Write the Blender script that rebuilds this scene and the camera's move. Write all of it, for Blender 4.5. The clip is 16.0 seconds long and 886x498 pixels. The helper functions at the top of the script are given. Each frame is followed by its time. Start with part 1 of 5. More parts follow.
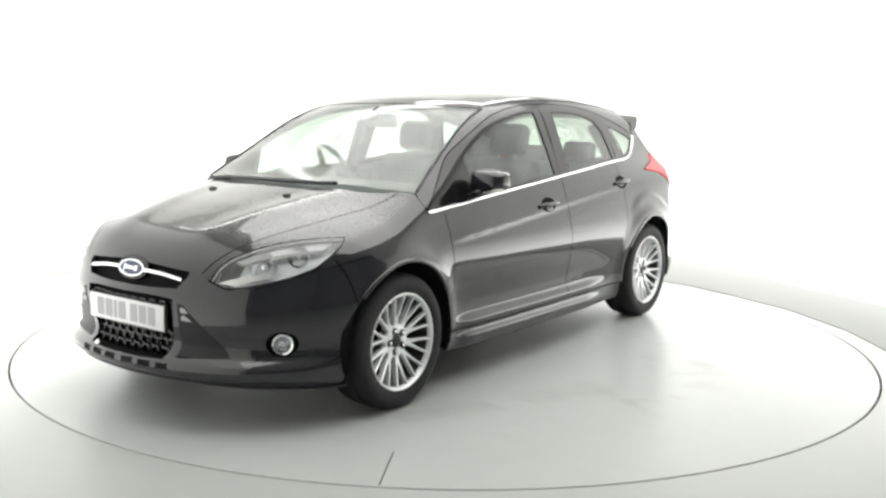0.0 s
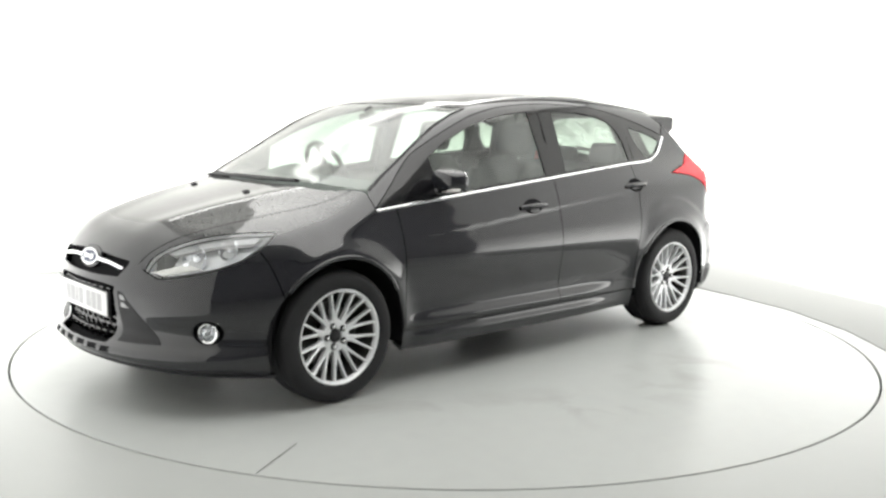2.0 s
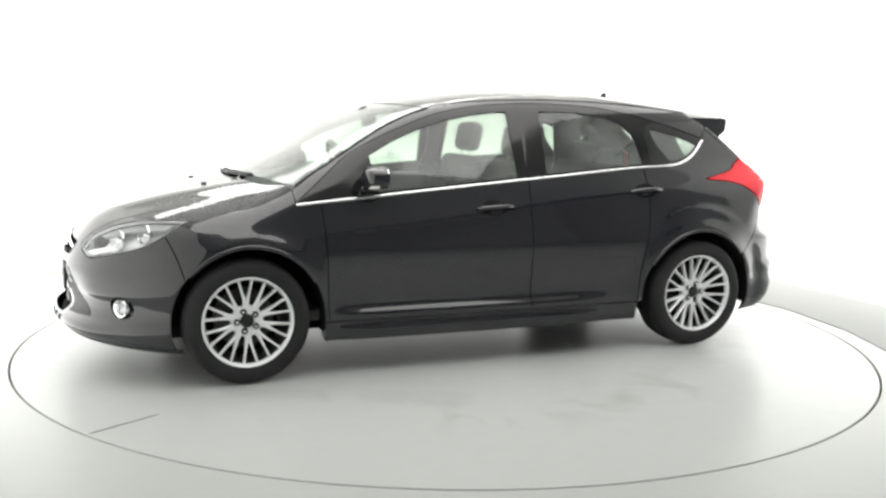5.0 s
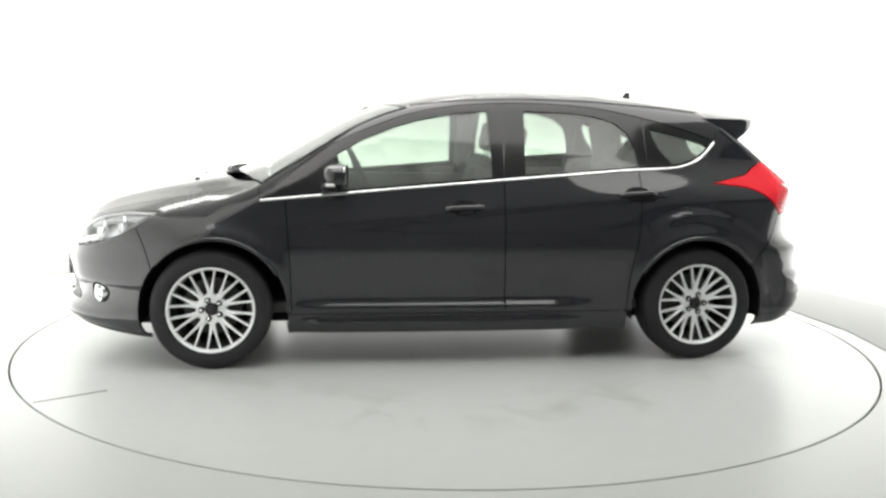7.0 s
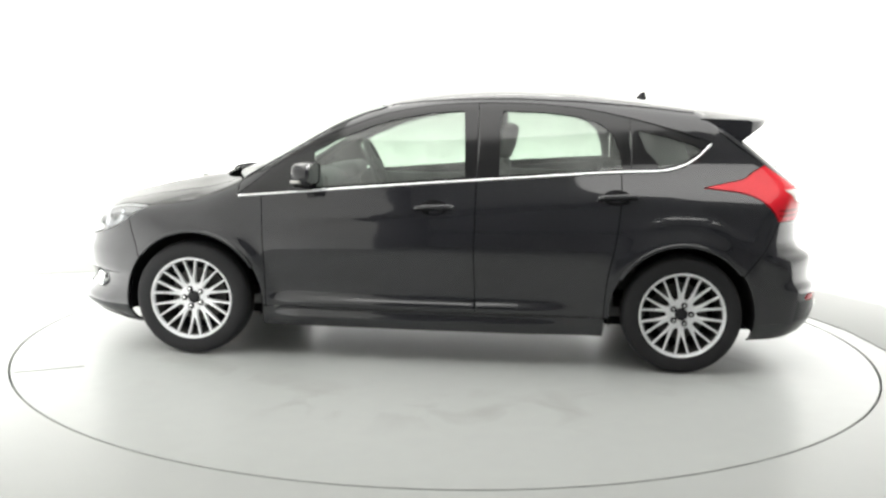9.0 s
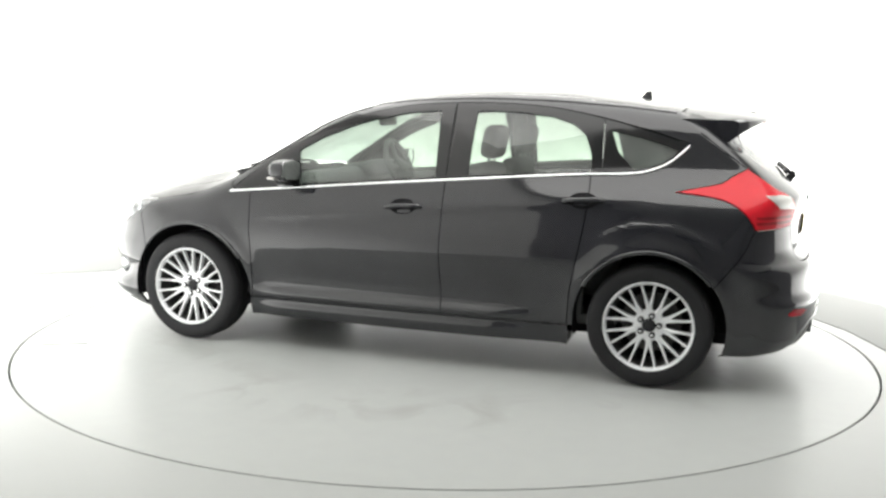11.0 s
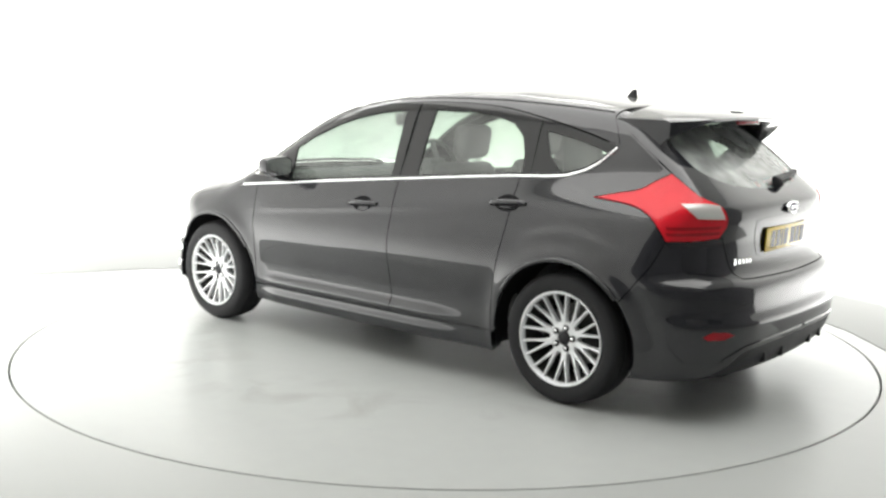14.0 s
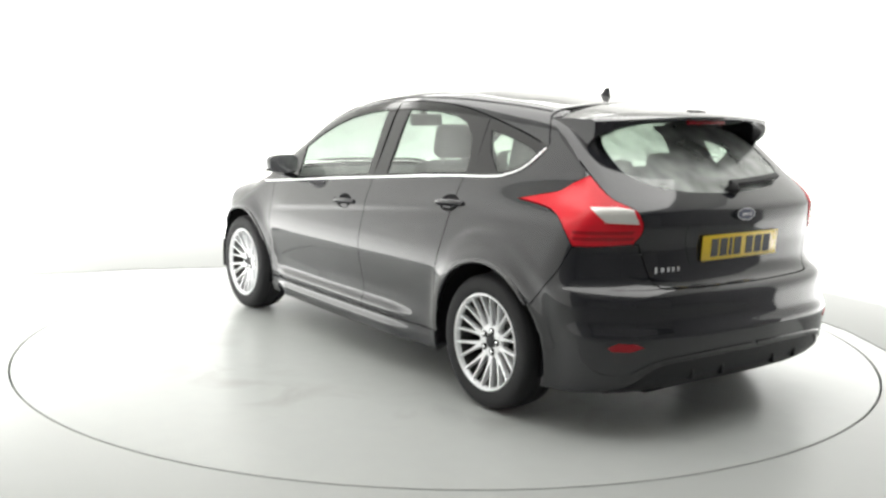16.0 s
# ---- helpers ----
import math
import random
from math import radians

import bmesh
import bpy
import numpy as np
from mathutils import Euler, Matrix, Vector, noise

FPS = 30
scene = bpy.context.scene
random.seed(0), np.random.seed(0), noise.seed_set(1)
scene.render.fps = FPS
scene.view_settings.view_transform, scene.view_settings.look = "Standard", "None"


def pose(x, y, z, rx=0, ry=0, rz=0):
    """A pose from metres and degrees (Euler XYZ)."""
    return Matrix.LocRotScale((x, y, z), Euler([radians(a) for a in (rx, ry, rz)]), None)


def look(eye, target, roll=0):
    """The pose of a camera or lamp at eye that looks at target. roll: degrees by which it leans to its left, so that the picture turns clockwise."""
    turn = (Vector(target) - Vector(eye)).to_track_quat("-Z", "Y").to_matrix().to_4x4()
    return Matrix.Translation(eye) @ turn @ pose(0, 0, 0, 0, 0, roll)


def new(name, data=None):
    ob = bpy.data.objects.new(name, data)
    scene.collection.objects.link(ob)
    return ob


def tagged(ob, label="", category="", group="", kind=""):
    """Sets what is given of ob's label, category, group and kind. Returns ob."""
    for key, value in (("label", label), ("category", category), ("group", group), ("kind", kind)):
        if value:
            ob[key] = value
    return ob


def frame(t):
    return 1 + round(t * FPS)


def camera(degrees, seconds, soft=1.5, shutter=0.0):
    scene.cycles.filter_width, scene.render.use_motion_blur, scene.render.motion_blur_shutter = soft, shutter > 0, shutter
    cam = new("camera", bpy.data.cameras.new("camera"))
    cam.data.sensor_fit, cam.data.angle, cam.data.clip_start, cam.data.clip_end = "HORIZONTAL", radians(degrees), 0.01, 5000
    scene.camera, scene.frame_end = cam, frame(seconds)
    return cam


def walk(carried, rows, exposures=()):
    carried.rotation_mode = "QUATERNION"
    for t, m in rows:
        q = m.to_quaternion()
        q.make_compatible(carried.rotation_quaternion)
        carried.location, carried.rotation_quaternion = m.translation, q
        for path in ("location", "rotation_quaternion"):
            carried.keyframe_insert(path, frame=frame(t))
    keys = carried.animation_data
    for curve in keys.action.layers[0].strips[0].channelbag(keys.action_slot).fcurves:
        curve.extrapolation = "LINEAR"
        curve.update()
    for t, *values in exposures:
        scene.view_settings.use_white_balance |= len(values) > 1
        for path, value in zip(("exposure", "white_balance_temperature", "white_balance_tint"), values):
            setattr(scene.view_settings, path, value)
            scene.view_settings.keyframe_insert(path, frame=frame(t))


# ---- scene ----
from mathutils.geometry import delaunay_2d_cdt

EXPOSURE = 0.0
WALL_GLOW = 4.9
SPIN_F, SPIN_R = 3.0, 38.5
cam = camera(49.5, 16.0, soft=2.7)
EYE = (0.0, -5.784, 1.379)
AIM = (-0.00378, -4.7949, 1.23265)
walk(cam, [(0, look(EYE, AIM, 1.03)), (16, look(EYE, AIM, 1.03))], exposures=[(0, EXPOSURE), (16, EXPOSURE)])

# the turn of car and turntable: seconds, degrees
TURN = [(0, 234.13), (0.5, 232.30), (1, 229.63), (1.5, 226.37), (2, 222.88), (2.5, 219.39), (3, 215.92), (3.5, 212.48), (4, 208.98),
        (6.5, 192.15), (7, 188.70), (7.5, 185.21), (8, 181.76), (8.5, 178.40), (9, 175.20), (11.5, 157.80), (12, 154.25), (12.5, 150.76),
        (13, 147.24), (13.5, 143.66), (14, 140.05), (14.5, 136.55), (15, 133.05), (15.5, 129.57), (16, 126.06)]
OFFSET = (0.015, -0.151)

# ---------- light ----------
world = bpy.data.worlds.new("studio")
scene.world = world
world.use_nodes = True
world.node_tree.nodes["Background"].inputs[0].default_value = (0.9, 0.95, 1.0, 1)
world.node_tree.nodes["Background"].inputs[1].default_value = 0.05


def softbox(name, x, y, z, sx, sy, watts, target, spread=180, colour=(1, 0.99, 0.965)):
    lamp = bpy.data.lights.new(name, "AREA")
    lamp.shape, lamp.size, lamp.size_y, lamp.energy, lamp.color = "RECTANGLE", sx, sy, watts, colour
    lamp.spread = radians(spread)
    ob = new(name, lamp)
    ob.matrix_world = look((x, y, z), target)
    return ob


# a broad softbox overhead and a strip light before the back wall; the white walls are backlit diffusers and glow by their material
softbox("ceiling_softbox", 0.6, -0.4, 3.5, 4.6, 5.2, 215, (0.6, -0.4, 0))
strip = softbox("back_strip_light", -0.80, 2.95, 3.5, 5.2, 0.6, 60, (-0.80, 2.95, 0))
strip.matrix_world = pose(-0.80, 2.95, 3.5, 0, 0, 24.4)


# ---------- materials ----------
def mat(name, colour, rough=0.5, metal=0.0, coat=0.0, vary=0.08, scale=14.0, bump=0.0, bump_scale=120.0, rough_vary=0.08, alpha=1.0, glow=0.0):
    m = bpy.data.materials.new(name)
    m.use_nodes = True
    n, l = m.node_tree.nodes, m.node_tree.links
    b = n["Principled BSDF"]
    b.inputs["Metallic"].default_value = metal
    b.inputs["Coat Weight"].default_value = coat
    b.inputs["Coat Roughness"].default_value = 0.03
    b.inputs["Alpha"].default_value = alpha
    if glow:
        b.inputs["Emission Color"].default_value = (*colour, 1)
        b.inputs["Emission Strength"].default_value = glow
    where = n.new("ShaderNodeTexCoord")
    coarse, fine = n.new("ShaderNodeTexNoise"), n.new("ShaderNodeTexNoise")
    coarse.inputs["Scale"].default_value, coarse.inputs["Detail"].default_value = scale / 6, 5
    fine.inputs["Scale"].default_value, fine.inputs["Detail"].default_value = scale * 4, 6
    for t in (coarse, fine):
        l.new(where.outputs["Object"], t.inputs["Vector"])
    both = n.new("ShaderNodeMath")
    both.operation = "MULTIPLY_ADD"
    both.inputs[1].default_value = 0.4
    l.new(fine.outputs["Fac"], both.inputs[0])
    l.new(coarse.outputs["Fac"], both.inputs[2])
    tone = n.new("ShaderNodeMapRange")
    tone.inputs["From Min"].default_value, tone.inputs["From Max"].default_value = 0.35, 1.05
    tone.inputs["To Min"].default_value, tone.inputs["To Max"].default_value = 1 - vary, 1 + vary
    l.new(both.outputs[0], tone.inputs["Value"])
    mul = n.new("ShaderNodeVectorMath")
    mul.operation = "SCALE"
    mul.inputs[0].default_value = colour
    l.new(tone.outputs[0], mul.inputs["Scale"])
    l.new(mul.outputs[0], b.inputs["Base Color"])
    shine = n.new("ShaderNodeMapRange")
    shine.inputs["From Min"].default_value, shine.inputs["From Max"].default_value = 0.35, 1.05
    shine.inputs["To Min"].default_value, shine.inputs["To Max"].default_value = max(rough - rough_vary, 0.02), rough + rough_vary
    l.new(both.outputs[0], shine.inputs["Value"])
    l.new(shine.outputs[0], b.inputs["Roughness"])
    if bump:
        grain, relief = n.new("ShaderNodeTexNoise"), n.new("ShaderNodeBump")
        grain.inputs["Scale"].default_value, grain.inputs["Detail"].default_value = bump_scale, 3
        l.new(where.outputs["Object"], grain.inputs["Vector"])
        relief.inputs["Strength"].default_value, relief.inputs["Distance"].default_value = bump, 0.004
        l.new(grain.outputs["Fac"], relief.inputs["Height"])
        l.new(relief.outputs[0], b.inputs["Normal"])
    return m


def glass(name, tint, dust=0.0, blur=0.02):
    """A thin pane: clear with a tint and a film of dust and painted-in haze, mirroring more towards grazing angles."""
    m = bpy.data.materials.new(name)
    m.use_nodes = True
    n, l = m.node_tree.nodes, m.node_tree.links
    n.remove(n["Principled BSDF"])
    clear, mirror, mix, edge = (n.new("ShaderNode" + k) for k in ("BsdfTransparent", "BsdfGlossy", "MixShader", "LayerWeight"))
    rise, gloss = n.new("ShaderNodeMath"), n.new("ShaderNodeMath")
    rise.operation, gloss.operation = "POWER", "MULTIPLY_ADD"
    rise.inputs[1].default_value, gloss.inputs[1].default_value, gloss.inputs[2].default_value = 4.5, 0.80, 0.065
    clear.inputs["Color"].default_value = (*tint, 1)
    mirror.inputs["Roughness"].default_value = blur
    film, veil, where, spots, amount = (n.new("ShaderNode" + k) for k in ("BsdfDiffuse", "MixShader", "TexCoord", "TexNoise", "MapRange"))
    film.inputs["Color"].default_value = (0.72, 0.76, 0.73, 1)
    spots.inputs["Scale"].default_value, spots.inputs["Detail"].default_value = 5, 2
    amount.inputs["From Min"].default_value, amount.inputs["From Max"].default_value = 0.35, 0.70
    amount.inputs["To Min"].default_value, amount.inputs["To Max"].default_value = dust * 0.5, dust * 1.6
    l.new(where.outputs["Object"], spots.inputs["Vector"])
    l.new(spots.outputs["Fac"], amount.inputs["Value"])
    l.new(amount.outputs[0], veil.inputs[0])
    l.new(clear.outputs[0], veil.inputs[1])
    l.new(film.outputs[0], veil.inputs[2])
    l.new(edge.outputs["Facing"], rise.inputs[0])
    l.new(rise.outputs[0], gloss.inputs[0])
    l.new(gloss.outputs[0], mix.inputs[0])
    l.new(veil.outputs[0], mix.inputs[1])
    l.new(mirror.outputs[0], mix.inputs[2])
    l.new(mix.outputs[0], n["Material Output"].inputs["Surface"])
    return m


def car_paint():
    """Black paint under clear coat, with dust, dried water spots and a painted-in sheen where it faces up."""
    m = mat("black_metallic_paint", (0.0155, 0.0160, 0.0195), 0.5, 0.0, 1.0, 0.3, 30)
    m.node_tree.nodes["Principled BSDF"].inputs["Specular IOR Level"].default_value = 0.0
    m.node_tree.nodes["Principled BSDF"].inputs["Coat IOR"].default_value = 1.66
    n, l = m.node_tree.nodes, m.node_tree.links
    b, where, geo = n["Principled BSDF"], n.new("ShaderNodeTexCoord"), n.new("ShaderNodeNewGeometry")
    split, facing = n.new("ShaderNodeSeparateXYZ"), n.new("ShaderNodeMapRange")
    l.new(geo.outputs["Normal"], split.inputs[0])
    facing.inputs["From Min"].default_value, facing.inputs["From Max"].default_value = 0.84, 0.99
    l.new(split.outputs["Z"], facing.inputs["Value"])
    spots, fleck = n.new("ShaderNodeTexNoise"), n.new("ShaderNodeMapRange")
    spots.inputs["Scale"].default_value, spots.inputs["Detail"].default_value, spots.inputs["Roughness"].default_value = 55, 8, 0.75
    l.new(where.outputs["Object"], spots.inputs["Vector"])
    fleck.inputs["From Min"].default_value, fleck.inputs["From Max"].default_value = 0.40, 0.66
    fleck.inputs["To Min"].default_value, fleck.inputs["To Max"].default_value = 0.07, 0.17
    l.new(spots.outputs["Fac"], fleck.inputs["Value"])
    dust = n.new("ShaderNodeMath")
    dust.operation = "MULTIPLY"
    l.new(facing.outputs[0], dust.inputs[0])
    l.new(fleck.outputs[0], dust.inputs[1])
    # besides dust, the film lightens upward faces in place of grazing reflections
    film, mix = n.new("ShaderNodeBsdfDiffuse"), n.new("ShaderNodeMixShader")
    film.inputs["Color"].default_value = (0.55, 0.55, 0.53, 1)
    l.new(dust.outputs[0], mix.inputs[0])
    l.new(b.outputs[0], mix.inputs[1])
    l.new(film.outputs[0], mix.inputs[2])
    l.new(mix.outputs[0], n["Material Output"].inputs["Surface"])
    coat = n.new("ShaderNodeMapRange")
    coat.inputs["From Min"].default_value, coat.inputs["From Max"].default_value = 0.3, 0.7
    coat.inputs["To Min"].default_value, coat.inputs["To Max"].default_value = 0.025, 0.075
    l.new(spots.outputs["Fac"], coat.inputs["Value"])
    l.new(coat.outputs[0], b.inputs["Coat Roughness"])
    return m


PAINT = car_paint()
GLOSS = mat("gloss_black_plastic", (0.008, 0.008, 0.009), 0.12, 0, 0.0, 0.15, 20)
SATIN = mat("black_plastic", (0.022, 0.022, 0.024), 0.5, 0, 0, 0.2, 40, 0.2, 400)
DARK = mat("dark_void_plastic", (0.011, 0.011, 0.012), 0.85, 0, 0, 0.2, 30)
RUBBER = mat("tyre_rubber", (0.022, 0.022, 0.0235), 0.72, 0, 0, 0.25, 30, 0.25, 300)
CHROME = mat("polished_chrome", (0.86, 0.87, 0.88), 0.10, 1.0, 0, 0.04, 20, rough_vary=0.04)
SILVER = mat("silver_alloy_paint", (0.80, 0.81, 0.825), 0.30, 0.22, 0.5, 0.06, 30)
STEEL = mat("disc_steel_barrel_shade", (0.075, 0.073, 0.07), 0.5, 0.7, 0, 0.2, 60)
GLASS_T = glass("green_tinted_glass", (0.53, 0.60, 0.54), 0.11)
GLASS_W = glass("dusty_screen_glass", (0.62, 0.70, 0.65), 0.15, 0.11)
# beyond dust, the heavy film paints in the rear window's whitish reflection
GLASS_R = glass("painted_haze_rear_glass", (0.72, 0.80, 0.74), 0.45)
GLASS_L = glass("clear_lamp_lens", (0.95, 0.96, 0.97), 0.03)
LAMP_SILVER = mat("lamp_reflector_silver", (0.72, 0.73, 0.75), 0.18, 1.0, 0, 0.05, 30)
LAMP_GREY = mat("lamp_housing_grey", (0.80, 0.805, 0.81), 0.35, 0.1, 0, 0.1, 30)
LAMP_SHADE = mat("lamp_trim_grey", (0.34, 0.342, 0.345), 0.4, 0.2, 0, 0.15, 30)
RED = mat("red_lamp_plastic", (0.66, 0.015, 0.028), 0.20, 0, 0.25, 0.10, 40)
RED_DARK = mat("dark_red_lamp_plastic", (0.36, 0.008, 0.016), 0.20, 0, 0.25, 0.10, 40)
REVERSE = mat("clear_reverse_lamp_plastic", (0.66, 0.65, 0.62), 0.14, 0.2, 1.0, 0.12, 60)
WHITE_PLATE = mat("white_plate_acrylic", (0.64, 0.64, 0.64), 0.35, 0, 0.4, 0.03, 20)
YELLOW_PLATE = mat("yellow_plate_acrylic", (0.80, 0.56, 0.035), 0.3, 0, 0.4, 0.04, 20)
PLATE_GREY = mat("plate_lettering_grey", (0.33, 0.33, 0.34), 0.4)
PLATE_BLACK = mat("plate_lettering_black", (0.02, 0.02, 0.02), 0.4)
BADGE_BLUE = mat("badge_slate_blue", (0.055, 0.065, 0.11), 0.45, 0.0, 0.15)
CLOTH = mat("charcoal_seat_cloth", (0.085, 0.087, 0.09), 0.9, 0, 0, 0.2, 60, 0.4, 500)
TRIM = mat("grey_interior_plastic", (0.11, 0.112, 0.112), 0.6, 0, 0, 0.15, 40, 0.2, 400)
LINING = mat("light_headliner", (0.42, 0.42, 0.40), 0.9, 0, 0, 0.06, 60, 0.2, 500)
FLOOR_M = mat("grey_floor_paint", (0.365, 0.376, 0.365), 0.32, 0, 0, 0.04, 2.0, 0, 60, 0.008)
TABLE_M = mat("turntable_grey_paint", (0.395, 0.408, 0.395), 0.26, 0, 0, 0.05, 2.5, 0, 60, 0.008)
BORDER_M = mat("floor_border_grey", (0.200, 0.204, 0.198), 0.45, 0, 0, 0.04, 2.0, 0, 60, 0.008)


def soil(m):
    """Brownish tyre dirt in a broken ring where wheels have stood on the deck."""
    n, l = m.node_tree.nodes, m.node_tree.links
    b, where, reach = n["Principled BSDF"], n.new("ShaderNodeTexCoord"), n.new("ShaderNodeVectorMath")
    reach.operation = "LENGTH"
    l.new(where.outputs["Object"], reach.inputs[0])
    up, down, cloud, patch, amount, amount2, mix = (n.new("ShaderNode" + k) for k in ("MapRange", "MapRange", "TexNoise", "MapRange", "Math", "Math", "Mix"))
    for node, a, c in ((up, 1.15, 1.55), (down, 1.95, 1.60)):
        node.inputs["From Min"].default_value, node.inputs["From Max"].default_value = a, c
        l.new(reach.outputs["Value"], node.inputs["Value"])
    cloud.inputs["Scale"].default_value, cloud.inputs["Detail"].default_value, cloud.inputs["Distortion"].default_value = 2.6, 9, 0.8
    l.new(where.outputs["Object"], cloud.inputs["Vector"])
    patch.inputs["From Min"].default_value, patch.inputs["From Max"].default_value, patch.inputs["To Max"].default_value = 0.50, 0.75, 0.32
    l.new(cloud.outputs["Fac"], patch.inputs["Value"])
    amount.operation = amount2.operation = "MULTIPLY"
    l.new(up.outputs[0], amount.inputs[0])
    l.new(down.outputs[0], amount.inputs[1])
    l.new(amount.outputs[0], amount2.inputs[0])
    l.new(patch.outputs[0], amount2.inputs[1])
    mix.data_type = "RGBA"
    old = b.inputs["Base Color"].links[0].from_socket
    l.new(amount2.outputs[0], mix.inputs[0])
    l.new(old, mix.inputs[6])
    mix.inputs[7].default_value = (0.135, 0.128, 0.105, 1)
    l.new(mix.outputs[2], b.inputs["Base Color"])


soil(TABLE_M)
for dull, level in ((DARK, 0.08), (SATIN, 0.25), (RUBBER, 0.25), (RED, 0.22), (RED_DARK, 0.22)):
    dull.node_tree.nodes["Principled BSDF"].inputs["Specular IOR Level"].default_value = level
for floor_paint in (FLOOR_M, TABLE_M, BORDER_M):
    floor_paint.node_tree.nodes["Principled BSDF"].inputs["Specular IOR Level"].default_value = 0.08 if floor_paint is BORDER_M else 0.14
GAP_M = mat("dark_gap", (0.03, 0.03, 0.03), 0.8)
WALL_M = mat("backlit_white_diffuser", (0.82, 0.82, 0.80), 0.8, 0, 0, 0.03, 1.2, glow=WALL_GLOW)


def grade_glow(m, low, high, top):
    """Grades a diffuser wall's glow into its emission by height: strongest near the floor."""
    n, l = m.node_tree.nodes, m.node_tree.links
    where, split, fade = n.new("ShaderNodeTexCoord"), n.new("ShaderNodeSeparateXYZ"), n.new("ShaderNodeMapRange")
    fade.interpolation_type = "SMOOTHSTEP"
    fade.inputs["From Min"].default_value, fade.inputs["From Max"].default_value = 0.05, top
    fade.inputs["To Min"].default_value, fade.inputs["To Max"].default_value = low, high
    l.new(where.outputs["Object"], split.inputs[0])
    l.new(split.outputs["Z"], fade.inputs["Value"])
    # the painted glow also fades out towards the open side of the room
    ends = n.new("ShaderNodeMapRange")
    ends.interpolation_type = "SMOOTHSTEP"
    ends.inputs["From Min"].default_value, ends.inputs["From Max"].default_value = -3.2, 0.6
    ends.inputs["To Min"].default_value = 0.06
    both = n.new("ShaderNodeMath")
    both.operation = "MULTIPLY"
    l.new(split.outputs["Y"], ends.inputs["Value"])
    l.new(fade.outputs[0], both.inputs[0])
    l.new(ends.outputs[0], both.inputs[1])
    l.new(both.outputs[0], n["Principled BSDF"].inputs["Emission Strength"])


grade_glow(WALL_M, WALL_GLOW, 0.75, 1.5)
CEILING_M = mat("white_ceiling_paint", (0.70, 0.70, 0.68), 0.85, 0, 0, 0.06, 1.5)
BAY_M = mat("grey_camera_bay", (0.42, 0.42, 0.43), 0.9, 0, 0, 0.1, 3)


# ---------- mesh helpers ----------
def bm_object(name, bm, material, parent=None, label=""):
    me = bpy.data.meshes.new(name)
    bm.to_mesh(me)
    bm.free()
    me.materials.append(material)
    ob = new(name, me)
    ob.parent = parent
    if label:
        tagged(ob, label)
    return ob


part = bm_object


def share(name, me, parent, m, label=""):
    ob = new(name, me)
    ob.parent = parent
    ob.matrix_basis = m
    if label:
        tagged(ob, label)
    return ob


def smooth_faces(bm, angle=0.6):
    for f in bm.faces:
        f.smooth = True
    for e in bm.edges:
        e.smooth = e.calc_face_angle(0) < angle
    return bm


def soft_box(sx, sy, sz, r, segments=3, m=Matrix()):
    bm = bmesh.new()
    bmesh.ops.create_cube(bm, size=1)
    bmesh.ops.scale(bm, vec=(sx, sy, sz), verts=bm.verts)
    bmesh.ops.bevel(bm, geom=bm.edges[:], offset=r, segments=segments, profile=0.5, affect="EDGES")
    bmesh.ops.transform(bm, matrix=m, verts=bm.verts)
    return smooth_faces(bm)


def merge(*many):
    whole = many[0]
    for b in many[1:]:
        me = bpy.data.meshes.new("joined")
        b.to_mesh(me)
        b.free()
        whole.from_mesh(me)
        bpy.data.meshes.remove(me)
    return whole


def lathe(profile, n=64, closed=False):
    """Turns pairs (radius, y) about the y axis."""
    bm = bmesh.new()
    rings = []
    for k in range(n):
        a = 2 * math.pi * k / n
        rings.append([bm.verts.new((r * math.cos(a), y, r * math.sin(a))) for r, y in profile])
    m = len(profile)
    for k in range(n):
        a, b = rings[k], rings[(k + 1) % n]
        for i in range(m if closed else m - 1):
            j = (i + 1) % m
            bm.faces.new((a[i], b[i], b[j], a[j]))
    bmesh.ops.recalc_face_normals(bm, faces=bm.faces)
    return smooth_faces(bm, 0.7)


def sweep(path, shape, ups, cap=True):
    """Sweeps a closed shape of pairs (across, up) along a path of points with an up vector at each."""
    bm = bmesh.new()
    rings = []
    path = [Vector(p) for p in path]
    for i, p in enumerate(path):
        fwd = (path[min(i + 1, len(path) - 1)] - path[max(i - 1, 0)]).normalized()
        up = Vector(ups[i])
        across = fwd.cross(up).normalized()
        up = across.cross(fwd)
        rings.append([bm.verts.new(p + across * a + up * b) for a, b in shape])
    m = len(shape)
    for a, b in zip(rings, rings[1:]):
        for i in range(m):
            bm.faces.new((a[i], a[(i + 1) % m], b[(i + 1) % m], b[i]))
    if cap:
        bm.faces.new(rings[0])
        bm.faces.new(rings[-1][::-1])
    bmesh.ops.recalc_face_normals(bm, faces=bm.faces)
    return smooth_faces(bm, 0.9)


def flat_plate(outline, depth, m=Matrix()):
    """A plate with the given outline of pairs in its own x, y, depth thick."""
    bm = bmesh.new()
    low = [bm.verts.new((x, y, 0)) for x, y in outline]
    top = [bm.verts.new((x, y, depth)) for x, y in outline]
    bm.faces.new(low[::-1])
    bm.faces.new(top)
    n = len(outline)
    for i in range(n):
        bm.faces.new((low[i], low[(i + 1) % n], top[(i + 1) % n], top[i]))
    bmesh.ops.transform(bm, matrix=m, verts=bm.verts)
    bmesh.ops.recalc_face_normals(bm, faces=bm.faces)
    return bm


def oval(a, b, n=32):
    return [(a * math.cos(2 * math.pi * k / n), b * math.sin(2 * math.pi * k / n)) for k in range(n)]


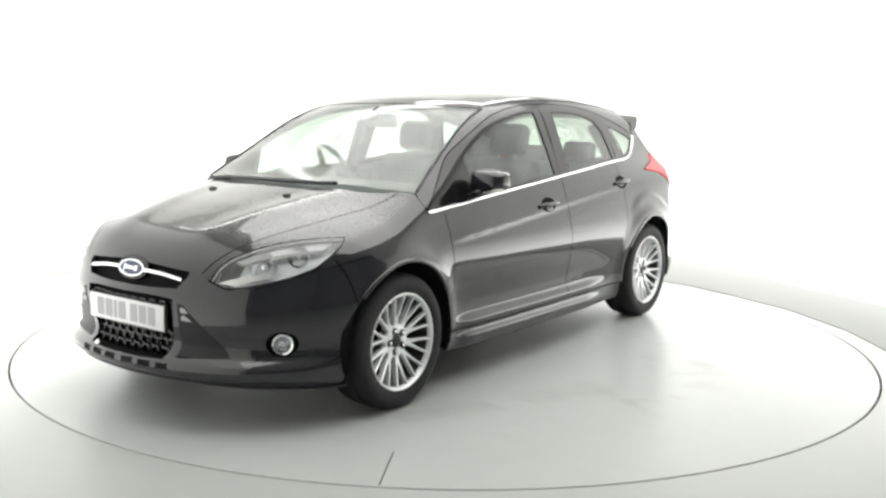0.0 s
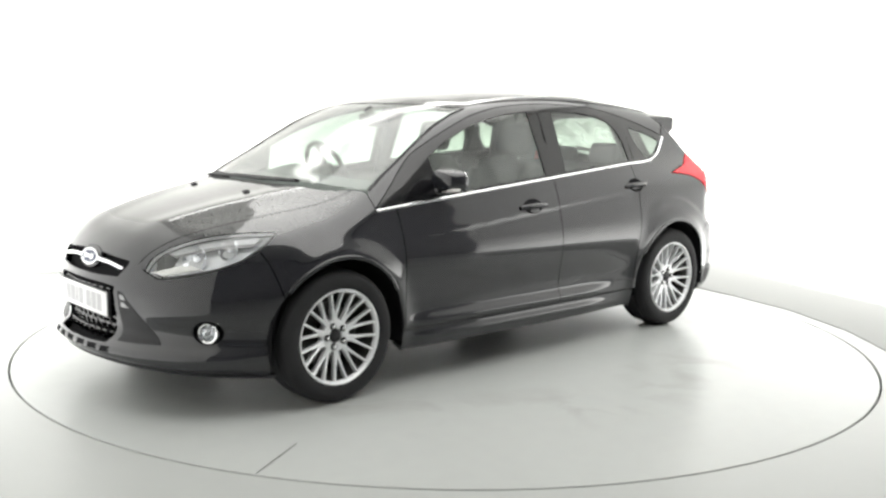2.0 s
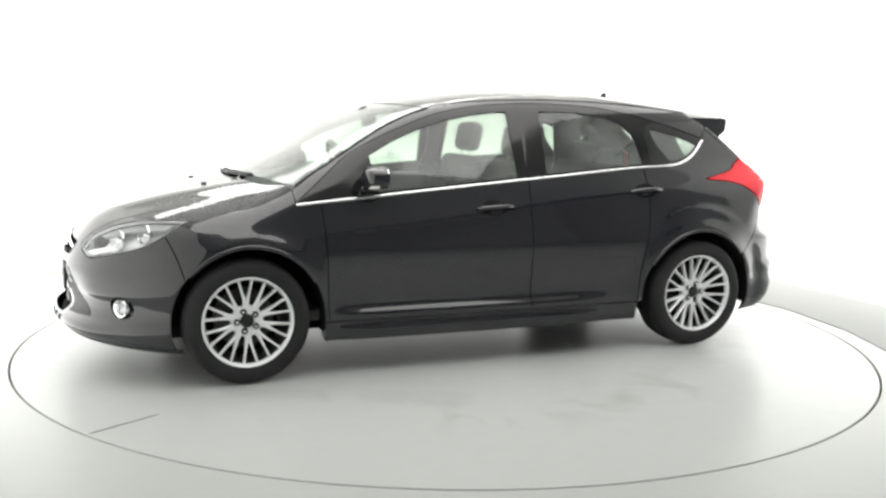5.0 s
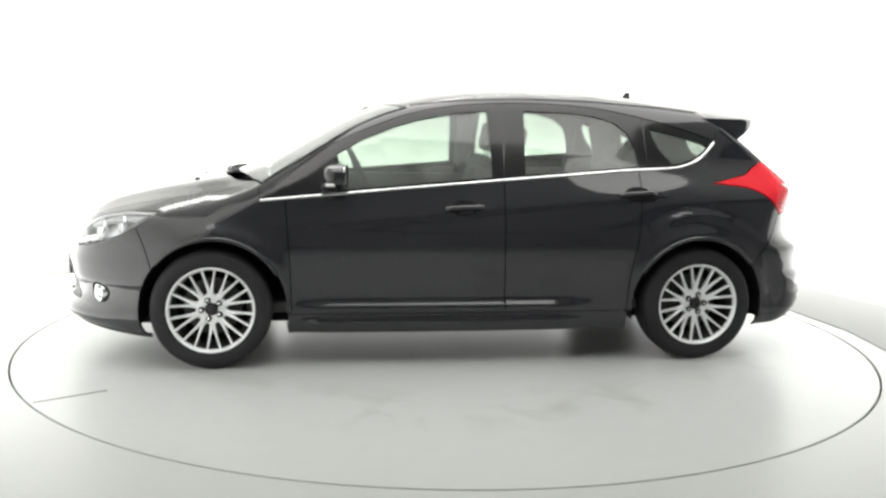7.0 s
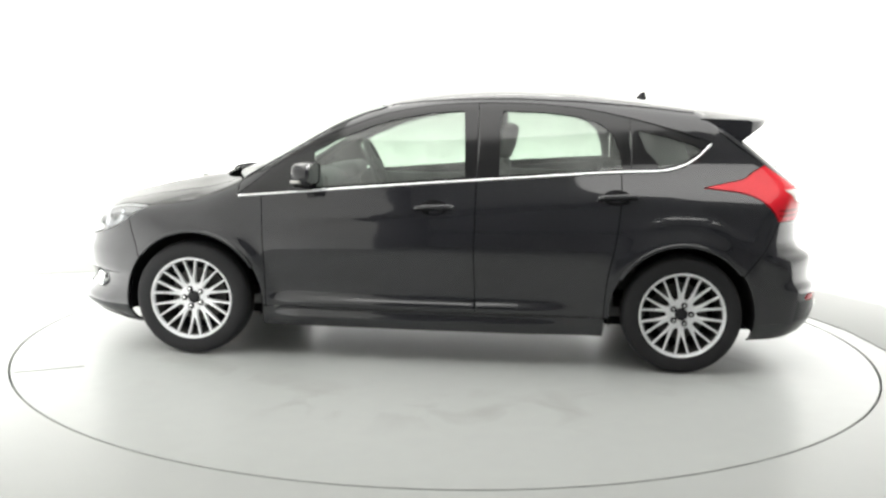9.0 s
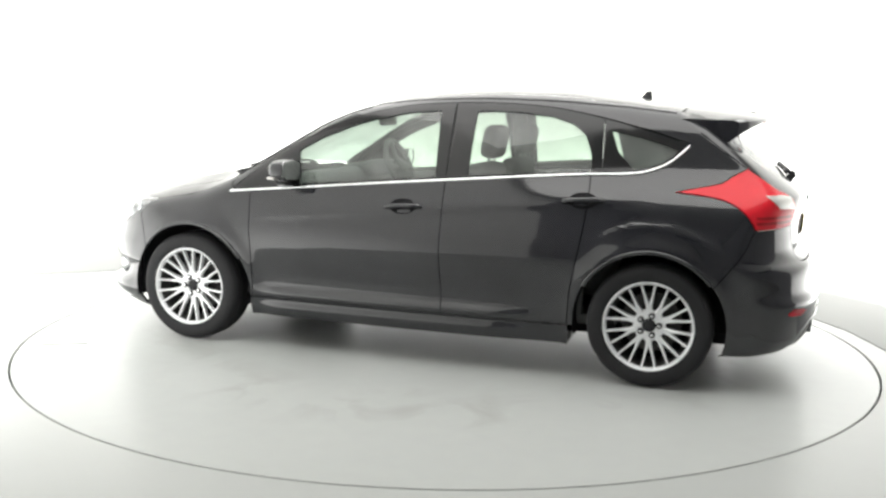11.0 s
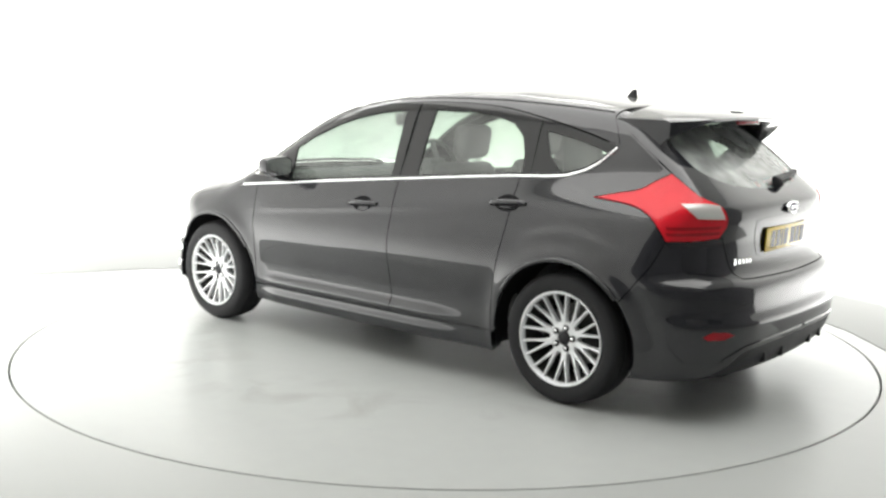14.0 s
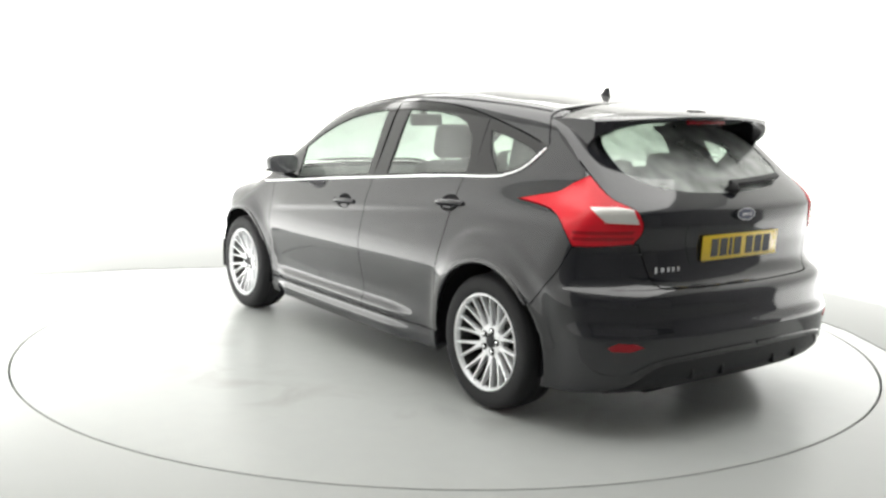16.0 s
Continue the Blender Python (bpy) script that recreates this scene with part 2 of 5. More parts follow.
# ---------- the car's skin, as one smooth solid ----------
def table(pts, sigma):
    """A smooth curve through pairs, as a fine lookup table."""
    xs, ys = np.array(sorted(pts)).T
    g = np.arange(xs[0] - 0.2, xs[-1] + 0.2, 0.002)
    v = np.interp(g, xs, ys)
    v = np.where(g < xs[0], ys[0] + (g - xs[0]) * (ys[1] - ys[0]) / (xs[1] - xs[0]), v)
    v = np.where(g > xs[-1], ys[-1] + (g - xs[-1]) * (ys[-1] - ys[-2]) / (xs[-1] - xs[-2]), v)
    n = int(4 * sigma / 0.002) + 1
    k = np.exp(-0.5 * (np.arange(-n, n + 1) * 0.002 / sigma) ** 2)
    k /= k.sum()
    p = np.concatenate([v[0] + (np.arange(-n, 0)) * (v[1] - v[0]), v, v[-1] + np.arange(1, n + 1) * (v[-1] - v[-2])])
    v = np.convolve(p, k, "valid")
    return lambda q: np.interp(q, g, v)
def ramp(v, a, b):
    s = np.clip((v - a) / (b - a), 0, 1)
    return s * s * (3 - 2 * s)
SIDE = table([(.10, .80), (.14, .835), (.18, .862), (.215, .882), (.242, .891), (.272, .867), (.30, .886), (.325, .888), (.350, .862),
              (.42, .865), (.50, .881), (.57, .894), (.615, .899), (.655, .899), (.70, .893), (.76, .878), (.82, .862), (.88, .846), (.95, .824),
              (1.0, .805), (1.1, .766), (1.2, .726), (1.3, .684), (1.38, .645), (1.46, .60), (1.55, .54)], .010)
PLAIN = table([(.10, .80), (.20, .85), (.30, .862), (.42, .870), (.50, .883), (.57, .894), (.615, .899), (.655, .899), (.70, .893), (.76, .878),
               (.82, .862), (.88, .846), (.95, .824), (1.0, .805), (1.1, .766), (1.2, .726), (1.3, .684), (1.38, .645), (1.46, .60), (1.55, .54)], .02)
LOW = table([(-2.3, .93), (-2.0, .945), (-1.7, .975), (-1.32, .995), (-.8, 1), (0, 1), (.6, .99), (1.0, .975), (1.32, .985), (1.7, .975), (2.0, .95), (2.3, .93)], .08)
HIGH = table([(-2.3, .80), (-1.9, .845), (-1.5, .905), (-1.0, .965), (-.5, .995), (0, 1), (.5, .985), (1.0, .955), (1.4, .95), (2.3, .94)], .08)
TOP = table([(2.35, .40), (2.2, .60), (2.13, .690), (2.05, .762), (1.957, .820), (1.8, .870), (1.632, .914), (1.336, .978), (1.22, 1.000), (1.15, 1.025),
             (.969, 1.116), (.801, 1.208), (.632, 1.299), (.463, 1.374), (.292, 1.427), (.12, 1.457), (-.053, 1.477), (-.228, 1.489), (-.405, 1.494),
             (-.763, 1.486), (-1.13, 1.450), (-1.504, 1.404), (-1.75, 1.375), (-2.2, 1.32)], .035)
FRONT = table([(.10, 1.90), (.15, 1.99), (.18, 2.08), (.21, 2.16), (.24, 2.205), (.27, 2.218), (.295, 2.205), (.32, 2.155), (.36, 2.142), (.45, 2.165), (.54, 2.178),
               (.60, 2.160), (.66, 2.140), (.72, 2.11), (.78, 2.06), (.86, 1.95), (1.0, 1.75)], .012)
REAR = table([(.10, -1.90), (.15, -1.93), (.18, -2.0), (.215, -2.075), (.27, -2.115), (.34, -2.13), (.42, -2.138), (.46, -2.140), (.49, -2.116), (.52, -2.114), (.59, -2.112), (.628, -2.098), (.65, -2.048),
              (.70, -2.025), (.80, -2.02), (.90, -2.035), (.96, -2.03), (1.0, -1.985), (1.1, -1.86), (1.2, -1.735), (1.3, -1.60), (1.42, -1.43), (1.55, -1.2)], .010)
def smax(a, b, k):
    h = np.maximum(k - abs(a - b), 0) / k
    return np.maximum(a, b) + h * h * k * 0.25
def body(p):
    """Below zero inside the car's outer skin. x forward, y to the left, z up from the ground, mid-wheelbase at zero."""
    x, y, z = p[:, 0], abs(p[:, 1]), p[:, 2]
    w = ramp(z, .88, 1.12)
    near = ramp(x, -.80, -.45) * (1 - ramp(x, .72, .95))
    s = (SIDE(z) * near + PLAIN(z) * (1 - near)) * (LOW(x) * (1 - w) + HIGH(x) * w)
    for cx in (1.312, -1.318):
        r = np.hypot(x - cx, z - .315)
        s = s + .020 * np.exp(-((r - .385) / .055) ** 2) * (z > .1)
    # creases over the wings and along the door
    fold = z - (.822 - .088 * x)
    s = s + (.007 - .003 * (1 - ramp(x, -.6, .2))) * np.exp(-(fold / np.where(fold > 0, .055, .014)) ** 2) * ramp(x, -1.35, -1.0) * (1 - ramp(x, .72, 1.0))
    r = np.hypot(x + 1.318, z - .315)
    s = s + .009 * np.exp(-((r - .50) / np.where(r > .50, .020, .06)) ** 2) * ramp(z, .60, .72) * ramp(x, -1.75, -1.5) * (1 - ramp(x, -1.2, -1.0))
    # the bumper's corners stand out most at the height of the fog lamps and fall back under them
    s = s + .014 * np.exp(-((z - .455) / np.where(z > .455, .085, .030)) ** 2) * ramp(x, 1.66, 1.80)
    side = y - s
    bow = .10 + .08 * ramp(x, -.1, .5) * (1 - ramp(x, 1.25, 1.7)) - .10 * (1 - ramp(x, -.6, 0))
    y2 = y * y
    front = ramp(x, .9, 1.4)
    crown = (.09 * y2 + .16 * y2 * y2) * (1 - front) + (.09 * y2 + .12 * y2 * y2) * front
    crown = crown * (1 - .58 * ramp(x, .05, .6) * (1 - ramp(x, .95, 1.35)))
    # bonnet ridges
    crown = crown - .012 * front * np.exp(-((y - (.30 + .22 * (1.9 - x))) / .10) ** 2) * (1 - ramp(x, 1.9, 2.1))
    top = (z - TOP(x + bow * y2) + crown) * .85
    nose = (x - FRONT(z) + .36 * y2 + .60 * y2 ** 3) * .9
    nose = nose - .016 * np.exp(-((z - .455) / np.where(z > .455, .085, .030)) ** 2) * ramp(y, .42, .62)
    tail = (REAR(z) - x + .12 * y2 + .50 * y2 ** 3) * .8
    f = smax(side, top, .07)
    f = smax(f, nose, .06)
    return smax(f, tail, .045)
def march(o, d, far):
    """Where rays from o along unit ways d first enter the body, within far metres; NaN where they miss."""
    n = 160
    s = np.linspace(0, far, n)
    lo = np.zeros(len(o)); hi = np.full(len(o), np.nan)
    prev = np.zeros(len(o)); free = np.ones(len(o), bool)
    for v in s:
        f = body(o + d * v)
        got = free & (f < 0)
        lo[got] = prev[got]; hi[got] = v; free[got] = False
        prev[:] = v
    for _ in range(30):
        m = (lo + hi) / 2
        ins = body(o + d * np.where(np.isnan(m), 0, m)[:, None]) < 0
        hi = np.where(ins, m, hi); lo = np.where(ins, lo, m)
    return o + d * ((lo + hi) / 2)[:, None]
def normal(p):
    e = .007
    g = np.stack([body(p + np.eye(3)[i] * e) - body(p - np.eye(3)[i] * e) for i in range(3)], 1)
    return g / np.linalg.norm(g, axis=1)[:, None]


def dense(pts, step=0.022, curve=True):
    """Points along a path through pts, close to one another; a smooth curve or straight lines."""
    p = np.array(pts, float)
    out = []
    for i in range(len(p) - 1):
        a, b = p[i], p[i + 1]
        n = max(int(np.linalg.norm(b - a) / step), 1)
        t = np.linspace(0, 1, n, endpoint=False)[:, None]
        if curve and len(p) > 2:
            ma = (p[i + 1] - p[i - 1]) / 2 if i > 0 else b - a
            mb = (p[i + 2] - p[i]) / 2 if i + 2 < len(p) else b - a
            la, lb, L = np.linalg.norm(ma), np.linalg.norm(mb), np.linalg.norm(b - a)
            ma, mb = ma * min(1, L / max(la, 1e-6)), mb * min(1, L / max(lb, 1e-6))
            out.append((2 * t**3 - 3 * t**2 + 1) * a + (t**3 - 2 * t**2 + t) * ma + (3 * t**2 - 2 * t**3) * b + (t**3 - t**2) * mb)
        else:
            out.append(a + (b - a) * t)
    return np.vstack(out + [p[-1:]])


def cast(o, d, far):
    d = np.broadcast_to(np.array(d, float) / np.linalg.norm(d), o.shape)
    return march(o, d, far)


def on_side(pts, curve=True):
    p = dense(pts, curve=curve)
    return cast(np.stack([p[:, 0], np.full(len(p), 1.3), p[:, 1]], 1), (0, -1, 0), 1.4)


def on_top(pts, curve=True):
    p = dense(pts, curve=curve)
    return cast(np.stack([p[:, 0], p[:, 1], np.full(len(p), 1.8)], 1), (0, 0, -1), 1.8)


def on_nose(pts, curve=True):
    p = dense(pts, curve=curve)
    return cast(np.stack([np.full(len(p), 2.6), p[:, 0], p[:, 1]], 1), (-1, 0, 0), 1.6)


def on_tail(pts, curve=True):
    p = dense(pts, curve=curve)
    return cast(np.stack([np.full(len(p), -2.6), p[:, 0], p[:, 1]], 1), (1, 0, 0), 1.6)


def on_way(pts, way, curve=True):
    p = dense(pts, curve=curve)
    w = np.array(way, float) / np.linalg.norm(way)
    return cast(p - w * 0.5, w, 1.2)


def loop(*curves):
    p = np.vstack(curves)
    p = p[~np.isnan(p).any(1)]
    keep = np.linalg.norm(p - np.roll(p, 1, 0), axis=1) > 0.004
    return p[keep]


def flip(p):
    return p[::-1] * np.array([1, -1, 1])


def inside(q, poly):
    x, y = q[:, 0:1], q[:, 1:2]
    a, b = poly, np.roll(poly, -1, 0)
    cross = (a[:, 1] > y) != (b[:, 1] > y)
    at = (b[:, 0] - a[:, 0]) * (y - a[:, 1]) / np.where(b[:, 1] == a[:, 1], 1e-9, b[:, 1] - a[:, 1]) + a[:, 0]
    return ((x < at) & cross).sum(1) % 2 == 1


def shrink(q, by, fixed):
    """Moves a loop inwards by that much, but for its fixed points."""
    area = (q[:, 0] * np.roll(q[:, 1], -1) - q[:, 1] * np.roll(q[:, 0], -1)).sum()
    t1 = q - np.roll(q, 1, 0)
    t2 = np.roll(q, -1, 0) - q
    t1 /= np.linalg.norm(t1, axis=1)[:, None]
    t2 /= np.linalg.norm(t2, axis=1)[:, None]
    n = np.stack([-(t1 + t2)[:, 1], (t1 + t2)[:, 0]], 1)
    n /= np.maximum(np.linalg.norm(n, axis=1), 0.3)[:, None]
    return q + n * (by if area > 0 else -by) * (~fixed)[:, None]


def skin(outer, way, holes=(), step=0.03, inset=0.0025, lift=0.0, skirt=0.014, half=False):
    """A panel cut from the car's skin along a loop on it: points, triangles and normals. half: its edge at y = 0 stays as it is."""
    w = np.array(way, float) / np.linalg.norm(way)
    u = np.cross(w, (0, 0, 1.0)) if abs(w[2]) < 0.95 else np.array([1.0, 0, 0])
    u /= np.linalg.norm(u)
    v = np.cross(w, u)
    base = np.stack([u, v], 1)
    loops = []
    for k, p in enumerate((outer, *holes)):
        q = p @ base
        fixed = (abs(p[:, 1]) < 0.002) if half else np.zeros(len(p), bool)
        loops.append(shrink(q, inset if k == 0 else -inset, fixed))
    lo, hi = loops[0].min(0), loops[0].max(0)
    gx, gy = np.meshgrid(np.arange(lo[0] + step / 2, hi[0], step), np.arange(lo[1] + step / 2, hi[1], step * 0.87))
    gx = gx + (np.arange(len(gx)) % 2)[:, None] * step / 2
    grid = np.stack([gx.ravel(), gy.ravel()], 1)
    grid = grid[inside(grid, loops[0])]
    for h in loops[1:]:
        grid = grid[~inside(grid, h)]
    border = np.vstack(loops)
    if len(grid):
        far = np.array([np.min(((border - g) ** 2).sum(1)) for g in grid])
        grid = grid[far > (0.45 * step) ** 2]
    edges, at = [], 0
    for q in loops:
        edges += [(at + i, at + (i + 1) % len(q)) for i in range(len(q))]
        at += len(q)
    done = delaunay_2d_cdt([Vector(q) for q in np.vstack([border, grid])], edges, [], 0, 1e-5)
    q = np.array([tuple(x) for x in done[0]])
    tri = np.array([f for f in done[2] if len(f) == 3])
    mid = q[tri].mean(1)
    keep = inside(mid, loops[0])
    for h in loops[1:]:
        keep &= ~inside(mid, h)
    tri = tri[keep]
    depth = outer @ w
    start = depth.min() - 0.25
    p = cast(q @ base.T + w * start, w, depth.max() - start + 0.30)
    bad = np.isnan(p).any(1)
    tri = tri[~bad[tri].any(1)]
    p[bad] = 0
    n = normal(p)
    p = p + n * lift
    face = np.cross(p[tri[:, 1]] - p[tri[:, 0]], p[tri[:, 2]] - p[tri[:, 0]])
    wrong = (face * n[tri[:, 0]]).sum(1) < 0
    tri[wrong] = tri[wrong][:, ::-1]
    points, faces, normals = [*p], [tuple(t) for t in tri], [*n]
    if skirt:
        count = {}
        for a, b, c in faces:
            for e in ((a, b), (b, c), (c, a)):
                count[tuple(sorted(e))] = None if tuple(sorted(e)) in count else e
        copies = {}
        for e in count.values():
            if e is None or (half and abs(p[e[0]][1]) < 0.002 and abs(p[e[1]][1]) < 0.002):
                continue
            for i in e:
                if i not in copies:
                    copies[i] = len(points)
                    points += [p[i], p[i] - n[i] * skirt]
                    normals += [np.zeros(3), np.zeros(3)]
            a, b = copies[e[0]], copies[e[1]]
            faces.append((b, a, a + 1, b + 1))
    return np.array(points), faces, np.array(normals)


def mirrored(s):
    m = np.array([1, -1, 1])
    return s[0] * m, [f[::-1] for f in s[1]], s[2] * m


def skin_object(name, pieces, material, parent, label=""):
    points, faces, normals, at = [], [], [], 0
    for p, f, n in pieces:
        points.append(p)
        faces += [tuple(int(i) + at for i in t) for t in f]
        normals.append(n)
        at += len(p)
    me = bpy.data.meshes.new(name)
    me.from_pydata(np.vstack(points).tolist(), [], faces)
    me.shade_smooth()
    me.normals_split_custom_set_from_vertices(np.vstack(normals).tolist())
    me.materials.append(material)
    ob = new(name, me)
    ob.parent = parent
    if label:
        tagged(ob, label)
    return ob


# ---------- the studio ----------
def ring_mesh(inner, outer, z, n=128):
    bm = bmesh.new()
    rows = [[bm.verts.new((r * math.cos(2 * math.pi * k / n), r * math.sin(2 * math.pi * k / n), z)) for k in range(n)] for r in (inner, outer)]
    for k in range(n):
        bm.faces.new((rows[0][k], rows[1][k], rows[1][(k + 1) % n], rows[0][(k + 1) % n]))
    return bm


RADIUS = 2.452
# the room stands turned against the camera: back wall, right wall, left wall, and the dim bay in which the camera stands
BACK_L, BACK_R, RIGHT_END, LEFT_END = (-4.18, 3.15), (1.43, 5.70), (4.58, -1.22), (-1.17, -3.49)
PLAN = [BACK_L, BACK_R, RIGHT_END, (6.0, -4.6), (4.5, -8.5), (-1.7, -8.5), LEFT_END]


def rounded_plan(plan, r=0.5):
    out = []
    for i, p in enumerate(plan):
        p, a, b = Vector(p), Vector(plan[i - 1]), Vector(plan[(i + 1) % len(plan)])
        d = min(r, (a - p).length * 0.4, (b - p).length * 0.4)
        a, b = p + (a - p).normalized() * d, p + (b - p).normalized() * d
        out += [tuple(a * (1 - t) ** 2 + p * 2 * t * (1 - t) + b * t * t) for t in (0, 0.25, 0.5, 0.75, 1)]
    return out


def floor_sheet(name, outline, hole, z, material, depth=0.05):
    """A slab with a round hole."""
    bm = bmesh.new()
    low = []
    hit_ring = []
    angles = sorted([2 * math.pi * k / 160 + 0.001 for k in range(160)] + [math.atan2(p[1], p[0]) % (2 * math.pi) for p in outline])
    n = len(angles)
    for a in angles:
        way = Vector((math.cos(a), math.sin(a)))
        best = 20
        for i in range(len(outline)):
            p, q = Vector(outline[i - 1]), Vector(outline[i])
            e = q - p
            den = way.x * e.y - way.y * e.x
            if abs(den) > 1e-9:
                t = (p.x * e.y - p.y * e.x) / den
                s = (p.x * way.y - p.y * way.x) / den
                if t > 0 and -1e-6 <= s <= 1 + 1e-6:
                    best = min(best, t)
        hit_ring.append(way * best)
        low.append(way * hole)
    vi = [bm.verts.new((p.x, p.y, z)) for p in low]
    vo = [bm.verts.new((p.x, p.y, z)) for p in hit_ring]
    wi = [bm.verts.new((p.x, p.y, z - depth)) for p in low]
    for k in range(n):
        j = (k + 1) % n
        bm.faces.new((vi[k], vo[k], vo[j], vi[j]))
        bm.faces.new((wi[k], vi[k], vi[j], wi[j]))
    return bm_object(name, bm, material)


tagged(floor_sheet("floor", PLAN, RADIUS + 0.007, 0.0, FLOOR_M), "pale grey glossy painted studio floor round the turntable", "floor", kind="structure")
pit = bmesh.new()
bmesh.ops.create_circle(pit, cap_ends=True, radius=RADIUS + 0.2, segments=96)
bmesh.ops.translate(pit, vec=(0, 0, -0.06), verts=pit.verts)
tagged(bm_object("floor_pit", pit, GAP_M), "dark pit under the edge of the turntable", "floor", kind="structure")


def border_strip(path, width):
    """A raised strip along the outer floor, on the side towards the walls."""
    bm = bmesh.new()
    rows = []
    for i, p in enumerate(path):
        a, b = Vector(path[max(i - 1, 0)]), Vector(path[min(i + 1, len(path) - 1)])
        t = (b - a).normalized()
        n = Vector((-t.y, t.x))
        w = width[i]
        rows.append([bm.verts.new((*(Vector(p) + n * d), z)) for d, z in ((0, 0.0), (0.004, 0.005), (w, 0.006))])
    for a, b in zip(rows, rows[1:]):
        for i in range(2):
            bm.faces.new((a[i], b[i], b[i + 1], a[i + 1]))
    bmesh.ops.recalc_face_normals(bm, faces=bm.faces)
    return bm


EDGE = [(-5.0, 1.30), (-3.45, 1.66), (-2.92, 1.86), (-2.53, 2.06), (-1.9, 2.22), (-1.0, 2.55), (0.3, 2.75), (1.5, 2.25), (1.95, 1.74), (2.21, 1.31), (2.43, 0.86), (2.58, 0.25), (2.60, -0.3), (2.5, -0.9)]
# this strip is a darker grey than the floor it lies on
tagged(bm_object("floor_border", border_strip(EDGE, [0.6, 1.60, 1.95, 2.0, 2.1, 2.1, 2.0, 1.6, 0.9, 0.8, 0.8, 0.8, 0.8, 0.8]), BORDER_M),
       "slightly raised darker grey strip of floor towards the walls", "floor", kind="structure")


def wall_run(name, pts, height, material, label, thick=0.12):
    bm = bmesh.new()
    rows = []
    for i, p in enumerate(pts):
        a, b = Vector(pts[max(i - 1, 0)]), Vector(pts[min(i + 1, len(pts) - 1)])
        t = (b - a).normalized()
        n = Vector((-t.y, t.x))
        q = Vector(p) + n * thick
        rows.append([bm.verts.new((p[0], p[1], 0)), bm.verts.new((p[0], p[1], height)), bm.verts.new((q.x, q.y, height)), bm.verts.new((q.x, q.y, 0))])
    for a, b in zip(rows, rows[1:]):
        for i in range(4):
            bm.faces.new((a[i], a[(i + 1) % 4], b[(i + 1) % 4], b[i]))
    bm.faces.new(rows[0])
    bm.faces.new(rows[-1][::-1])
    bmesh.ops.recalc_face_normals(bm, faces=bm.faces)
    return tagged(smooth_object(bm_object(name, bm, material)), label, "wall", kind="structure")


def smooth_object(ob):
    ob.data.shade_smooth()
    for e in ob.data.edges:
        e.use_edge_sharp = False
    ob.data.set_sharp_from_angle(angle=0.6)
    return ob


BACK_RUN = [(-4.42, 3.04), *rounded_plan([BACK_L, BACK_R, RIGHT_END], 0.9)[5:10], RIGHT_END]
LEFT_RUN = [LEFT_END, (-4.26, 3.33)]
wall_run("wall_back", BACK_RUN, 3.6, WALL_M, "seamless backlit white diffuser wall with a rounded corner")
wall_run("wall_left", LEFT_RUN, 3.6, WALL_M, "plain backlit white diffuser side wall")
wall_run("wall_camera_bay", PLAN[2:], 3.6, BAY_M, "dim grey wall of the camera bay")
roof_bm = bmesh.new()
bmesh.ops.create_cube(roof_bm, size=1, matrix=Matrix.LocRotScale((-0.95, -1.4, 3.66), None, (11.2, 14.0, 0.12)))
tagged(bm_object("ceiling", roof_bm, CEILING_M), "plain grey studio ceiling above the softboxes", "ceiling", kind="structure")


def build_turntable():
    base = tagged(new("turntable"), "round pale grey painted turntable flush with the floor", "turntable")
    base.empty_display_size = 0.2
    bm = bmesh.new()
    n = 192
    prof = [(0.0, 0.0), (0.8, 0.0), (1.6, 0.0), (RADIUS - 0.008, 0.0), (RADIUS - 0.005, -0.003), (RADIUS - 0.005, -0.045)]
    rings = [[bm.verts.new((r * math.cos(2 * math.pi * k / n), r * math.sin(2 * math.pi * k / n), z)) for k in range(n)] for r, z in prof[1:]]
    mid = bm.verts.new((0, 0, 0))
    for k in range(n):
        j = (k + 1) % n
        bm.faces.new((mid, rings[0][k], rings[0][j]))
        for a, b in zip(rings, rings[1:]):
            bm.faces.new((a[k], b[k], b[j], a[j]))
    part("deck", bm, TABLE_M, base)
    a = radians(30.4)
    seam = soft_box(0.34, 0.005, 0.002, 0.0008, 1, Matrix.Rotation(a, 4, "Z") @ Matrix.Translation((RADIUS - 0.19, 0, 0.0012)))
    part("seam", seam, GAP_M, base, "thin dark joint in the deck")
    return base


turntable = build_turntable()

# ---------- the car ----------
car = tagged(new("car"), "black five-door hatchback with silver alloy wheels parked on the turntable", "car")
car.empty_display_size = 0.3
UP = np.array([0, 0, 1.0])
ARCH_F, ARCH_R, ARCH = 1.312, -1.318, 0.375


def arch(cx, a0, a1, n=40):
    """Points on the skin along a wheel arch, from one angle to the other."""
    return on_side([(cx + ARCH * math.cos(radians(a)), 0.315 + ARCH * math.sin(radians(a))) for a in np.linspace(a0, a1, n)], curve=False)


# named lines on the left half of the skin
BONNET_FRONT = on_top([(2.108, 0), (2.104, 0.18), (2.092, 0.30), (2.072, 0.40)])
BONNET_SIDE = on_top([(2.072, 0.40), (1.98, 0.46), (1.889, 0.515), (1.75, 0.565), (1.597, 0.604), (1.3, 0.65), (1.10, 0.67)])
BONNET_REAR = on_top([(1.10, 0.67), (1.220, 0.50), (1.275, 0.25), (1.30, 0)])
HL_IN, HL_TIP, HL_LOW = (2.066, 0.445, 0.640), (1.588, 0.765, 0.812), (1.70, 0.792, 0.740)
SLANT = (-0.55, -0.55, -0.63)
HL_TOP = on_way([HL_IN, (2.03, 0.462, 0.70), (1.966, 0.509, 0.748), (1.80, 0.632, 0.802), HL_TIP], SLANT)
